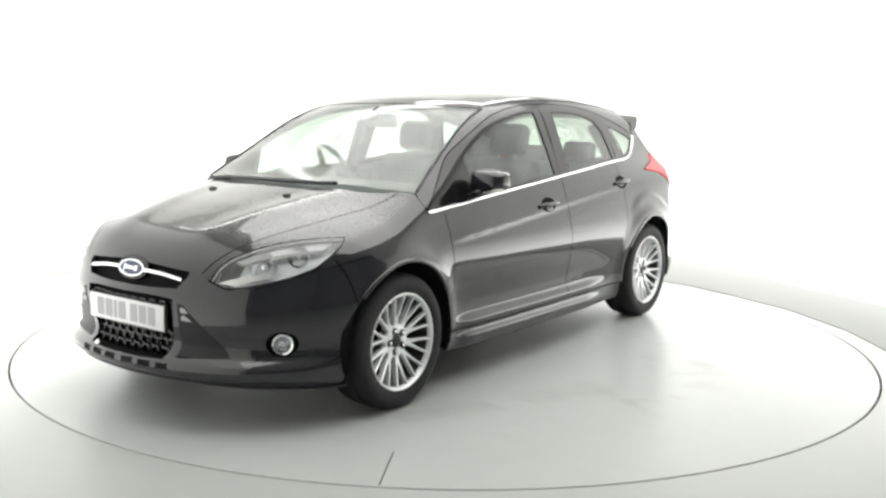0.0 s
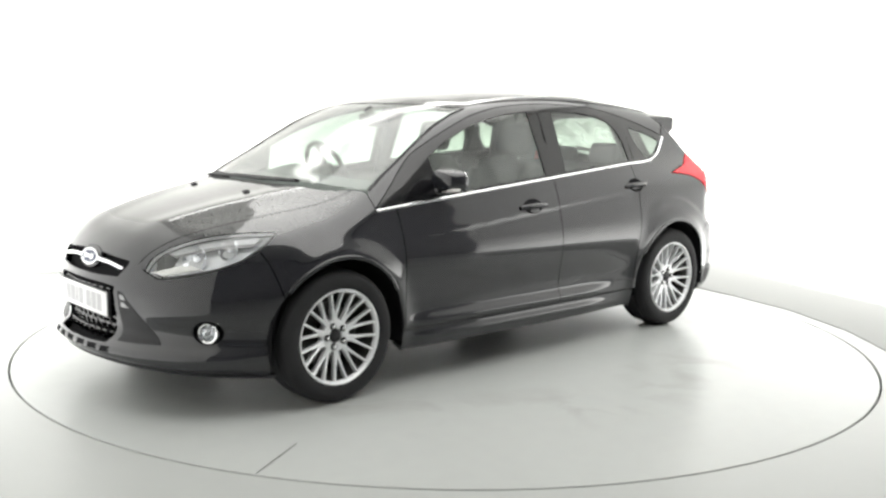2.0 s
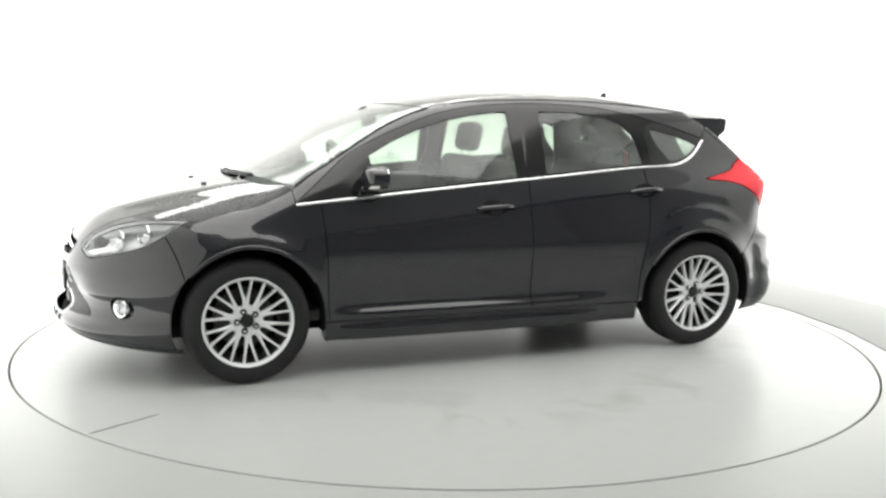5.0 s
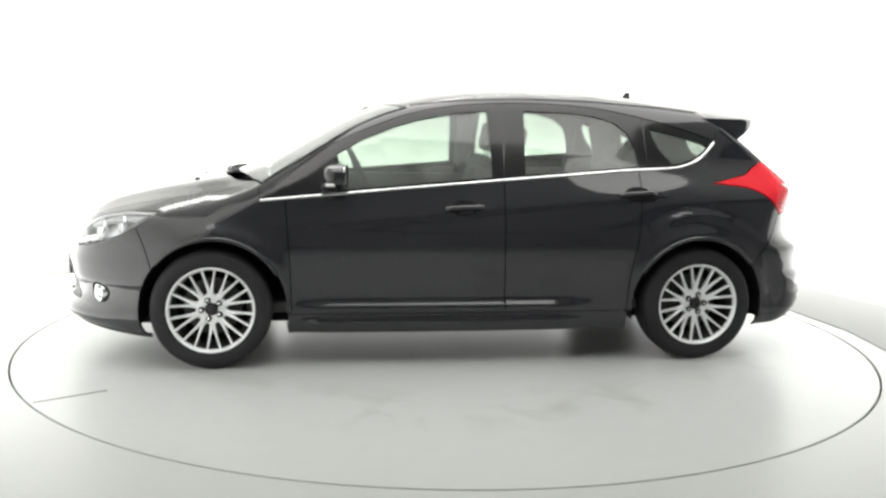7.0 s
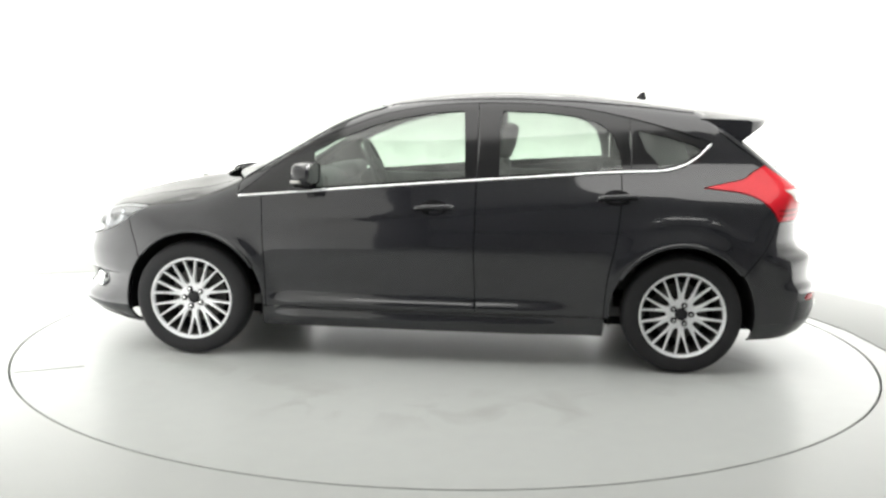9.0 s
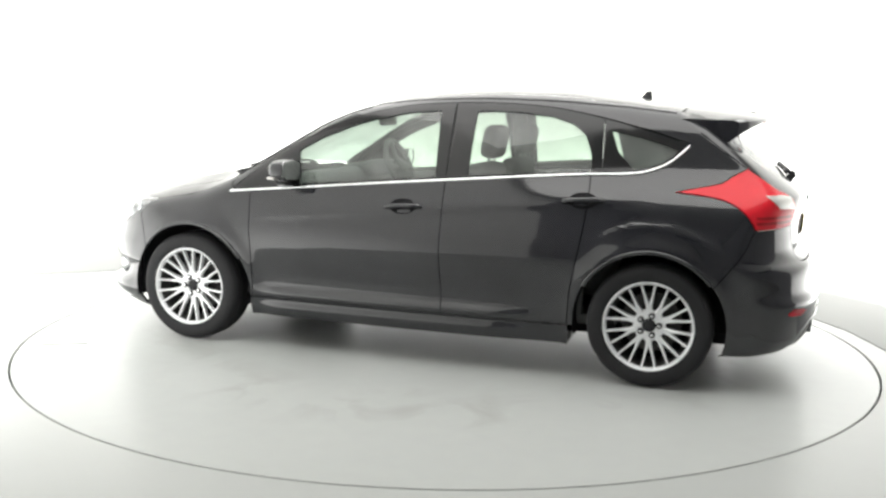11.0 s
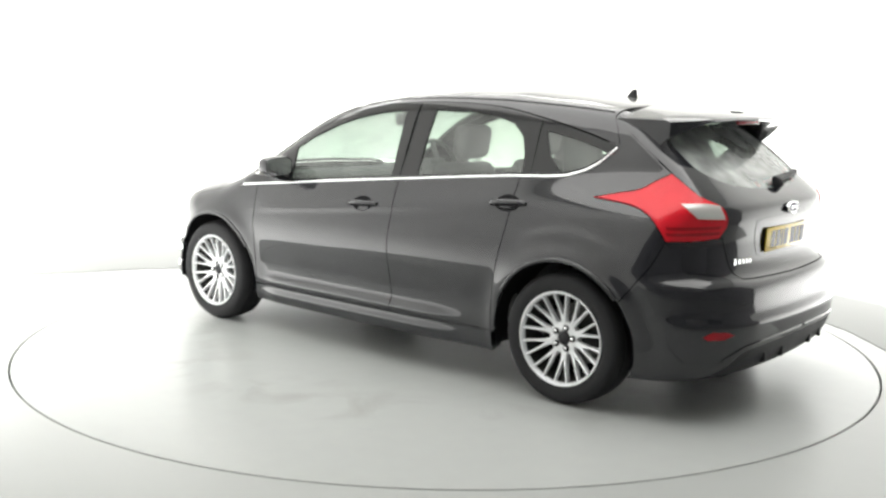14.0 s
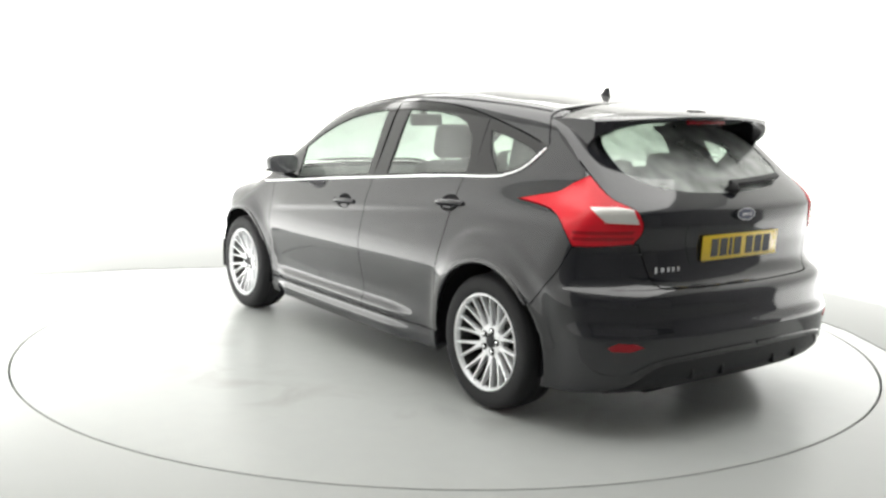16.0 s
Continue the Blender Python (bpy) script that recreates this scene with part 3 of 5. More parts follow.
HL_BACK = on_way([HL_TIP, (1.64, 0.787, 0.775), HL_LOW], SLANT)
HL_UNDER = on_way([HL_LOW, (1.79, 0.77, 0.695), (1.92, 0.677, 0.645), (2.035, 0.53, 0.611), HL_IN], SLANT)
BELT = [(1.071, 0.882), (0.9, 0.897), (0.35, 0.946), (-0.225, 0.994), (-0.89, 1.046), (-1.15, 1.058), (-1.24, 1.067), (-1.33, 1.097), (-1.394, 1.138), (-1.462, 1.205)]
CUT_A, CUT_B, CUT_C = 0.945, -0.222, -0.988


def belt_z(x):
    xs, zs = np.array(BELT[::-1]).T
    return float(np.interp(x, xs, zs))


def belt(x0, x1):
    mids = [p for p in BELT if min(x0, x1) < p[0] < max(x0, x1)]
    mids = sorted([(x0, belt_z(x0)), *mids, (x1, belt_z(x1))], key=lambda p: p[0], reverse=x0 > x1)
    return on_side(mids)


DOOR_F = on_side([(0.912, 0.285), (0.920, 0.55), (0.932, 0.75), (CUT_A, belt_z(CUT_A))])
DOOR_B = on_side([(-0.232, 0.285), (-0.220, 0.60), (CUT_B, belt_z(CUT_B))], curve=False)
DOOR_R = on_side([(-0.912, 0.285), (-0.922, 0.46), (-0.942, 0.58), (-0.968, 0.72), (CUT_C, 0.90), (CUT_C, belt_z(CUT_C))])
DLO_TOP = [(1.071, 0.892), (0.95, 0.990), (0.777, 1.127), (0.657, 1.190), (0.535, 1.245), (0.352, 1.315), (0.229, 1.350), (0.044, 1.383), (-0.175, 1.401),
           (-0.366, 1.405), (-0.59, 1.399), (-0.786, 1.381), (-0.95, 1.352), (-1.1, 1.318), (-1.3, 1.264), (-1.462, 1.212)]


def dlo(x0, x1):
    xs, zs = np.array(DLO_TOP[::-1]).T
    end = lambda x: (x, float(np.interp(x, xs, zs)))
    mids = [p for p in DLO_TOP if min(x0, x1) < p[0] < max(x0, x1)]
    return on_side(sorted([end(x0), *mids, end(x1)], key=lambda p: p[0], reverse=x0 > x1))


# tail lines
LAMP_TIP, LAMP_TOP, LAMP_LOW = (-1.412, 0.781, 0.981), (-1.738, 0.655, 1.102), (-1.800, 0.805, 0.815)
RSLANT = (0.65, -0.76, 0)
LAMP_UP = on_way([LAMP_TIP, (-1.52, 0.765, 1.004), (-1.64, 0.74, 1.030), (-1.690, 0.71, 1.065), LAMP_TOP], RSLANT)
LAMP_IN = on_way([LAMP_TOP, (-1.80, 0.662, 1.062), (-1.872, 0.655, 1.012), (-1.955, 0.588, 0.962), (-1.978, 0.575, 0.890), (-1.955, 0.610, 0.828)], RSLANT)
LAMP_BASE = on_way([(-1.955, 0.610, 0.828), (-1.88, 0.72, 0.818), LAMP_LOW], RSLANT)
LAMP_FRONT = on_way([LAMP_LOW, (-1.765, 0.808, 0.865), (-1.722, 0.806, 0.915), (-1.66, 0.795, 0.948), (-1.572, 0.785, 0.966), LAMP_TIP], RSLANT)
GATE_SIDE = on_way([(-1.500, 0.625, 1.272), (-1.577, 0.640, 1.216), (-1.66, 0.650, 1.160), LAMP_TOP], RSLANT)
GATE_LOW = on_tail([(0.585, 0.826), (0.560, 0.76), (0.525, 0.665), (0.50, 0.645), (0.40, 0.640), (0, 0.636)])
SEAM_F = on_side([(1.700, 0.742), (1.655, 0.64), (1.619, 0.530)])
SEAM_R = on_side([(-1.800, 0.812), (-1.745, 0.69), (-1.625, 0.530)])
ROOF_REAR = on_top([(-1.425, 0), (-1.42, 0.30), (-1.405, 0.50), (-1.40, 0.585)])


def pair(name, s, material, label=""):
    skin_object(name, [s], material, car, label)
    skin_object(name, [mirrored(s)], material, car, label)


# bonnet, roof, glass fore and aft
half = np.vstack([BONNET_FRONT, BONNET_SIDE, BONNET_REAR])
skin_object("bonnet", [skin(loop(half, flip(half)), (-0.45, 0, -0.9), step=0.018)], PAINT, car, "black bonnet with faint dust, water spots and a painted-in pale sheen")
SCREEN_SIDE = on_top([(1.060, 0.735), (0.90, 0.695), (0.60, 0.632), (0.29, 0.580)])
SCREEN_TOP = on_top([(0.29, 0.580), (0.345, 0.45), (0.385, 0.25), (0.40, 0)])
SCREEN_LOW = on_top([(1.225, 0), (1.20, 0.25), (1.145, 0.50), (1.060, 0.735)])
half = np.vstack([SCREEN_LOW, SCREEN_SIDE, SCREEN_TOP])
windscreen = skin_object("windscreen", [skin(loop(half, flip(half)), (-0.5, 0, -0.87), step=0.045, lift=-0.003, skirt=0, inset=-0.004)], GLASS_W, car, "clear tinted windscreen")
half = np.vstack([BONNET_REAR[::-1], on_top([(1.10, 0.67), (1.060, 0.735)]), SCREEN_LOW[::-1]])
skin_object("scuttle", [skin(loop(half, flip(half)), (-0.3, 0, -0.95), lift=-0.012, skirt=0.03, inset=-0.002)], SATIN, car, "black plastic scuttle under the wipers")
half = np.vstack([SCREEN_TOP[::-1], SCREEN_SIDE[::-1], on_top([(1.060, 0.735), (1.078, 0.772)]), dlo(1.071, -1.462), on_top([(-1.47, 0.655), (-1.40, 0.585)]), ROOF_REAR[::-1]])
skin_object("roof", [skin(loop(half, flip(half)), (0, 0, -1), step=0.024)], PAINT, car, "black roof with pillars, faint water spots and a painted-in pale sheen")
inner = np.vstack([on_top([(0.36, 0), (0.30, 0.45), (0.24, 0.54)]), on_top([(0.24, 0.54), (-0.4, 0.60), (-1.38, 0.54)]), on_top([(-1.38, 0.54), (-1.40, 0)])])
skin_object("headliner", [skin(loop(inner, flip(inner)), (0, 0, -1), step=0.08, lift=-0.035, skirt=0)], LINING, car, "light grey cloth headliner")

# wings, sills, quarter panels
wing = loop(HL_TOP, HL_BACK, SEAM_F, arch(ARCH_F, 35, 184), on_side([(0.938, 0.285), (0.912, 0.285)]), DOOR_F, belt(CUT_A, 1.071),
            on_top([(1.078, 0.772), (1.072, 0.745), (1.10, 0.67)]), BONNET_SIDE[::-1])
pair("front_wing", skin(wing, (0.0, -0.72, -0.69), step=0.018), PAINT)
sill = loop(on_side([(0.928, 0.180), (0.932, 0.283)]), on_side([(0.932, 0.283), (0, 0.283), (-0.918, 0.283)], False), on_side([(-0.918, 0.283), (-0.915, 0.180)]),
            on_side([(-0.915, 0.180), (0, 0.178), (0.928, 0.180)], False))
pair("side_skirt", skin(sill, (0, -1, 0.12), step=0.022, skirt=0.06), PAINT, "black moulded side skirt")
quarter = loop(belt(CUT_C, -1.462), on_side([(-1.462, 1.212), (-1.485, 1.262)]), GATE_SIDE, LAMP_UP[::-1], LAMP_FRONT[::-1], SEAM_R, arch(ARCH_R, 145, -4),
               on_side([(-0.944, 0.285), (-0.912, 0.285)]), DOOR_R)
pair("rear_quarter", skin(quarter, (0.30, -0.95, 0), step=0.02), PAINT)


def rim(points, n, wide, high, off=0.0):
    """A ribbon along a line on the skin, standing proud of it."""
    ns = normal(points)
    return sweep(points + ns * off, [(-wide / 2, 0), (-wide / 2, high * 0.6), (-wide * 0.25, high), (wide * 0.25, high), (wide / 2, high * 0.6), (wide / 2, 0)], ns)


def sided(build, *args):
    """Builds a part on the left side and its mirror image on the right."""
    for s in (1, -1):
        build(s, *args)


def mirror_bm(bm, s):
    if s < 0:
        bmesh.ops.scale(bm, vec=(1, -1, 1), verts=bm.verts)
        bmesh.ops.reverse_faces(bm, faces=bm.faces)
    return bm


# doors: skin, frame, pane, chrome strip, handle
GL_F = [(0.640, 0), (0.668, 1.122), (0.535, 1.196), (0.352, 1.269), (0.229, 1.306), (0.044, 1.341), (-0.140, 1.358), (-0.150, 1.2), (-0.160, 0)]
GL_R = [(-0.342, 0), (-0.345, 1.2), (-0.352, 1.361), (-0.59, 1.356), (-0.76, 1.336), (-0.87, 1.302), (-0.94, 1.245), (-0.975, 1.16), (-0.990, 0)]
GL_Q = [(-1.195, 0), (-1.115, 1.17), (-1.072, 1.272), (-1.22, 1.240), (-1.36, 1.202), (-1.412, 1.178), (-1.385, 1.152), (-1.33, 1.118), (-1.25, 0)]


def pane_loop(pts):
    q = [(x, z if z else belt_z(x) + 0.021) for x, z in pts]
    return loop(on_side([*q, q[0]], curve=False))


def door_parts(s, name, lower, outer, pane, handle_x):
    door = skin_object(name, [lower if s > 0 else mirrored(lower)], PAINT, car)
    f = skin(outer, (0, -1, 0), [pane], step=0.03, lift=0.001, skirt=0.012, inset=0.0015)
    skin_object("window_frame", [f if s > 0 else mirrored(f)], GLOSS, door, "gloss black window surround")
    g = skin(pane, (0, -1, 0), step=0.05, lift=-0.005, skirt=0, inset=-0.006)
    skin_object("window_pane", [g if s > 0 else mirrored(g)], GLASS_T, door, "green-tinted window glass")
    # handle over a dark patch that paints in the shade of its bowl
    zh = 0.846 - 0.077 * handle_x
    bowl = loop(on_side([(handle_x + 0.074 * math.cos(a), zh + 0.002 + 0.040 * math.sin(a)) for a in np.linspace(0, 2 * math.pi, 25)], False))
    b = skin(bowl, (0, -1, 0), step=0.03, lift=0.0012, skirt=0.003, inset=0)
    skin_object("handle_bowl_shade", [b if s > 0 else mirrored(b)], DARK, door, "dark patch for the shaded recess behind the handle")
    line = on_side([(handle_x + 0.100, zh - 0.004), (handle_x, zh), (handle_x - 0.104, zh + 0.006)])
    ns = normal(line)
    t = np.linspace(-1, 1, len(line))
    line = line + ns * (0.004 + 0.022 * np.clip(1 - t ** 4, 0, 1))[:, None]
    shape = [(0.012 * math.cos(a), 0.009 * math.sin(a)) for a in np.linspace(0, 2 * math.pi, 10, endpoint=False)]
    part("handle", mirror_bm(sweep(line, shape, ns), s), PAINT, door, "body-coloured pull handle")


front_lower = skin(loop(DOOR_F, belt(CUT_A, CUT_B), DOOR_B[::-1], on_side([(-0.232, 0.285), (0.912, 0.285)], False)), (0, -1, 0), step=0.017)
front_outer = loop(dlo(1.060, CUT_B), on_side([(CUT_B, 1.39), (CUT_B, belt_z(CUT_B) + 0.004)], False), on_side([(CUT_B, belt_z(CUT_B) + 0.004), (0.35, 0.950), (0.9, 0.901), (1.060, 0.887)]))
rear_lower = skin(loop(DOOR_B, belt(CUT_B, CUT_C), DOOR_R[::-1], on_side([(-0.912, 0.285), (-0.232, 0.285)], False)), (0, -1, 0), step=0.017)
rear_outer = loop(dlo(CUT_B, -1.03), on_side([(-1.03, 1.33), (-1.04, belt_z(-1.04) + 0.004)], False), on_side([(-1.04, belt_z(-1.04) + 0.004), (-0.89, 1.050), (CUT_B, belt_z(CUT_B) + 0.004)]))
sided(door_parts, "front_door", front_lower, front_outer, pane_loop(GL_F), 0.0)
sided(door_parts, "rear_door", rear_lower, rear_outer, pane_loop(GL_R), -0.965)
quarter_outer = loop(dlo(-1.03, -1.455), on_side([(-1.455, 1.205), (-1.39, 1.142), (-1.33, 1.101), (-1.24, 1.071), (-1.15, 1.062), (-1.04, belt_z(-1.04) + 0.004)]))
q_pane = pane_loop(GL_Q)
pair("quarter_frame", skin(quarter_outer, (0, -1, 0), [q_pane], step=0.03, lift=0.001, skirt=0.012, inset=0.0015), GLOSS, "gloss black surround of the rear quarter window")
pair("quarter_pane", skin(q_pane, (0, -1, 0), step=0.05, lift=-0.005, skirt=0, inset=-0.006), GLASS_T, "green-tinted rear quarter glass")


def chrome_strip(s):
    line = np.vstack([belt(1.071, -1.24)[:-1], belt(-1.24, -1.462)])
    line = loop(line)
    part("chrome_strip", mirror_bm(rim(line, 0, 0.0135, 0.007, 0.001), s), CHROME, car, "bright chrome strip under the windows")
    ditch = on_top([(0.27, 0.565), (-0.2, 0.590), (-0.8, 0.585), (-1.38, 0.560)])
    part("roof_moulding", mirror_bm(rim(ditch, 0, 0.011, 0.003, 0.0), s), SATIN, car, "black roof joint moulding")
    pillar = on_top([(1.055, 0.742), (0.90, 0.702), (0.60, 0.639), (0.29, 0.588)])
    part("screen_moulding", mirror_bm(rim(pillar, 0, 0.014, 0.005, 0.0), s), SATIN, car, "black moulding beside the windscreen")


sided(chrome_strip)


def joint_strips(s):
    """Dark strips added behind the joints between panels, blocking light through the gaps."""
    for line, wide in ((dlo(1.06, -1.45), 0.040), (GATE_SIDE, 0.060), (DOOR_F, 0.030), (DOOR_B, 0.030), (DOOR_R, 0.030), (SEAM_F, 0.030), (SEAM_R, 0.030), (BONNET_SIDE, 0.030),
                       (belt(1.06, -1.44), 0.030), (on_side([(-1.455, 1.205), (-1.485, 1.262), (-1.52, 1.30)]), 0.070), (LAMP_UP, 0.030), (HL_TOP, 0.03)):
        ns = normal(line)
        shape = [(-wide / 2, -0.003), (-wide / 2, 0.0), (wide / 2, 0.0), (wide / 2, -0.003)]
        part("joint_strip", mirror_bm(sweep(line - ns * 0.0155, shape, ns), s), DARK, car, "dark strip added behind a panel joint to block light")
    # panel added to close the see-through gap below the spoiler's end
    patch = on_way([(-1.36, 0.50, 1.38), (-1.36, 0.62, 1.27), (-1.44, 0.66, 1.18), (-1.66, 0.66, 1.12), (-1.64, 0.50, 1.24), (-1.50, 0.48, 1.33), (-1.36, 0.50, 1.38)], (0.25, -0.65, -0.72), False)
    v = skin(loop(patch), (0.25, -0.65, -0.72), step=0.04, lift=-0.005, skirt=0, inset=0)
    skin_object("gap_filler", [v if s > 0 else mirrored(v)], PAINT, car, "black painted filler added in the gap under the spoiler's end")


sided(joint_strips)

# ---------- nose ----------
GR_TOP = on_nose([(0, 0.706), (0.2, 0.700), (0.335, 0.676)])
G_OUT, G_IN = [(0.335, 0.676), (0.337, 0.655), (0.300, 0.606)], [(0.300, 0.606), (0.15, 0.600), (0, 0.598)]
LOW_TOP, LOW_SIDE, LOW_BASE = [(0, 0.566), (0.2, 0.564), (0.292, 0.558)], [(0.292, 0.558), (0.285, 0.45), (0.246, 0.302)], [(0.246, 0.302), (0.12, 0.298), (0, 0.297)]
FOG = (1.915, 0.712, 0.386)
FSL = (-0.72, -0.69, 0)
fog_hole = loop(on_way([(FOG[0] + 0.066 * math.cos(a) * 0.69, FOG[1] - 0.066 * math.cos(a) * 0.72, FOG[2] + 0.052 * math.sin(a)) for a in np.linspace(0, 2 * math.pi, 25)], FSL, False))
LIP = on_way([(1.665, 0.845, 0.172), (1.80, 0.79, 0.178), (1.95, 0.66, 0.190), (2.06, 0.48, 0.205), (2.135, 0.25, 0.213), (2.16, 0, 0.215)], FSL)
LIP[-1, 1] = 0
bumper = loop(on_nose(G_IN)[::-1], on_nose(G_OUT)[::-1], on_nose([(0.335, 0.676), (0.385, 0.690)]), on_way([(2.078, 0.385, 0.690), (2.072, 0.42, 0.675), HL_IN], SLANT), HL_UNDER[::-1],
              SEAM_F, arch(ARCH_F, 35, -22), LIP, on_nose([(0, 0.225), (0, 0.297)]), on_nose(LOW_BASE)[::-1], on_nose(LOW_SIDE)[::-1], on_nose(LOW_TOP)[::-1])
b = skin(bumper, (-0.66, -0.75, 0.0), [fog_hole], step=0.02, half=True)
front_bumper = skin_object("front_bumper", [b, mirrored(b)], PAINT, car, "black front bumper with grille openings and a low lip")


def backing(name, half_loop, way, lift, material, parent, label=""):
    s = skin(loop(half_loop, flip(half_loop)), way, lift=lift, step=0.05, skirt=0, inset=-0.035)
    return skin_object(name, [s], material, parent, label)


upper = np.vstack([GR_TOP, on_nose(G_OUT), on_nose(G_IN)])
lower = np.vstack([on_nose(LOW_TOP), on_nose(LOW_SIDE), on_nose(LOW_BASE)])
backing("grille_backing", upper, (-1, 0, 0), -0.035, DARK, front_bumper)
backing("intake_backing", lower, (-1, 0, 0), -0.045, DARK, front_bumper)


part("intake_box", soft_box(0.10, 0.74, 0.34, 0.02, 2, Matrix.Translation((2.015, 0, 0.42))), DARK, front_bumper)


def honeycomb():
    """Flat hexagon bars over the lower intake."""
    bm = bmesh.new()
    w, h = 0.058, 0.034
    row = 0
    z = 0.318
    while z < 0.57:
        y = -0.30 + (w / 2 if row % 2 else 0)
        while y <= 0.30:
            limit = 0.246 + (z - 0.302) * 0.19
            if abs(y) < limit and z < 0.530:
                x = float(FRONT(z)) - 0.36 * y * y - 0.020
                outer = [(y + w * 0.50 * c, z + h * 0.60 * t) for c, t in ((-0.62, -1), (0.62, -1), (1, 0), (0.62, 1), (-0.62, 1), (-1, 0))]
                vo = [bm.verts.new((x, a, b)) for a, b in outer]
                vi = [bm.verts.new((x, y + (a - y) * 0.80, z + (b - z) * 0.72)) for a, b in outer]
                vd = [bm.verts.new((x - 0.015, y + (a - y) * 0.80, z + (b - z) * 0.72)) for a, b in outer]
                for i in range(6):
                    k2 = (i + 1) % 6
                    bm.faces.new((vo[i], vo[k2], vi[k2], vi[i]))
                    bm.faces.new((vi[i], vi[k2], vd[k2], vd[i]))
            y += w
        z += h
        row += 1
    bmesh.ops.recalc_face_normals(bm, faces=bm.faces)
    return bm


part("honeycomb_grille", honeycomb(), GLOSS, front_bumper, "gloss black honeycomb mesh")


def grille_bar(s):
    line = on_nose([(0.085, 0.661), (0.2, 0.656), (0.315, 0.640)])
    part("grille_bar", mirror_bm(rim(line, 0, 0.017, 0.010, -0.008), s), CHROME, front_bumper, "bright chrome grille bar")
    # triangular side vent
    tri = loop(on_nose([(0.320, 0.546), (0.350, 0.540), (0.440, 0.440), (0.540, 0.320), (0.420, 0.314), (0.302, 0.312), (0.312, 0.430), (0.320, 0.546)], False))
    v = skin(tri, (-1, -0.3, 0), step=0.03, lift=0.0015, skirt=0.006, inset=0.002)
    skin_object("side_vent", [v if s > 0 else mirrored(v)], SATIN, front_bumper, "triangular matt black side vent panel")
    for dz in (0.0, -0.034):
        cell = loop(on_nose([(0.336, 0.506 + dz), (0.372 + 0.3 * -dz, 0.506 + dz), (0.352, 0.528 + dz), (0.336, 0.528 + dz), (0.336, 0.506 + dz)], False))
        v = skin(cell, (-1, -0.3, 0), step=0.02, lift=0.004, skirt=0.003, inset=0)
        skin_object("vent_cell", [v if s > 0 else mirrored(v)], LAMP_SHADE, front_bumper, "light grey mesh cell of the vent")
    # the lip's slots, painted on as dark patches for their shade
    for y0, y1 in ((0.02, 0.10), (0.125, 0.205), (0.23, 0.30)):
        slot = loop(on_nose([(y0, 0.262), (y1, 0.266), (y1 - 0.006, 0.288), (y0, 0.286), (y0, 0.262)], False))
        v = skin(slot, (-1, 0, 0), step=0.02, lift=0.001, skirt=0.004, inset=0)
        skin_object("lip_slot_shade", [v if s > 0 else mirrored(v)], DARK, front_bumper, "dark patch for the shade of a slot in the bumper lip")
    lip = LIP
    part("lip_edge", mirror_bm(rim(lip, 0, 0.020, 0.010, -0.002), s), SATIN, front_bumper, "black plastic lower lip edge")
    # fog lamp: dark pocket, chrome ring, reflector, lens
    p = skin(fog_hole, FSL, lift=-0.045, step=0.04, skirt=0, inset=-0.012)
    skin_object("fog_pocket", [p if s > 0 else mirrored(p)], DARK, front_bumper)
    way = Vector((0.80, 0.60, 0))
    m = Matrix.Translation(Vector(FOG) - way * 0.030) @ way.to_track_quat("Y", "Z").to_matrix().to_4x4()
    for nm, prof, mt, lb in (("fog_lamp", [(0.034, -0.03), (0.036, 0.022), (0.044, 0.026), (0.048, 0.020), (0.046, -0.02)], CHROME, "round front fog lamp in a chrome ring"),
                             ("fog_reflector", [(0.0, -0.022), (0.018, -0.016), (0.034, 0.008)], LAMP_SILVER, ""),
                             ("fog_lens", [(0.0, 0.024), (0.018, 0.022), (0.035, 0.016)], GLASS_L, "")):
        bm = lathe(prof, 32)
        bmesh.ops.transform(bm, matrix=m, verts=bm.verts)
        part(nm, mirror_bm(bm, s), mt, front_bumper, lb)


sided(grille_bar)


def badge(x, y, z, way, a, b, parent):
    m = Matrix.Translation((x, y, z)) @ Vector(way).to_track_quat("Z", "Y").to_matrix().to_4x4()
    ringed = flat_plate(oval(a, b), 0.010, m)
    edge = part("badge", ringed, CHROME, parent, "oval chrome-edged badge")
    part("badge_field", flat_plate(oval(a * 0.84, b * 0.80), 0.003, m @ Matrix.Translation((0, 0, 0.0095))), BADGE_BLUE, edge, "slate blue oval field")
    # plain light strokes in place of the script
    for px, wd, ht in ((-0.45, 0.10, 0.55), (-0.20, 0.16, 0.30), (0.08, 0.16, 0.30), (0.40, 0.14, 0.50)):
        bar = soft_box(a * wd * 1.6, b * ht * 1.3, 0.002, 0.0006, 1, m @ Matrix.Translation((a * px, 0, 0.0132)))
        part("badge_stroke", bar, CHROME, edge)


badge(2.118, 0.0, 0.657, (1, 0, 0.35), 0.087, 0.038, front_bumper)
collar = flat_plate(oval(0.105, 0.054), 0.022, Matrix.Translation((2.098, 0, 0.655)) @ Vector((1, 0, 0.35)).to_track_quat("Z", "Y").to_matrix().to_4x4())
part("badge_collar", collar, GLOSS, front_bumper)


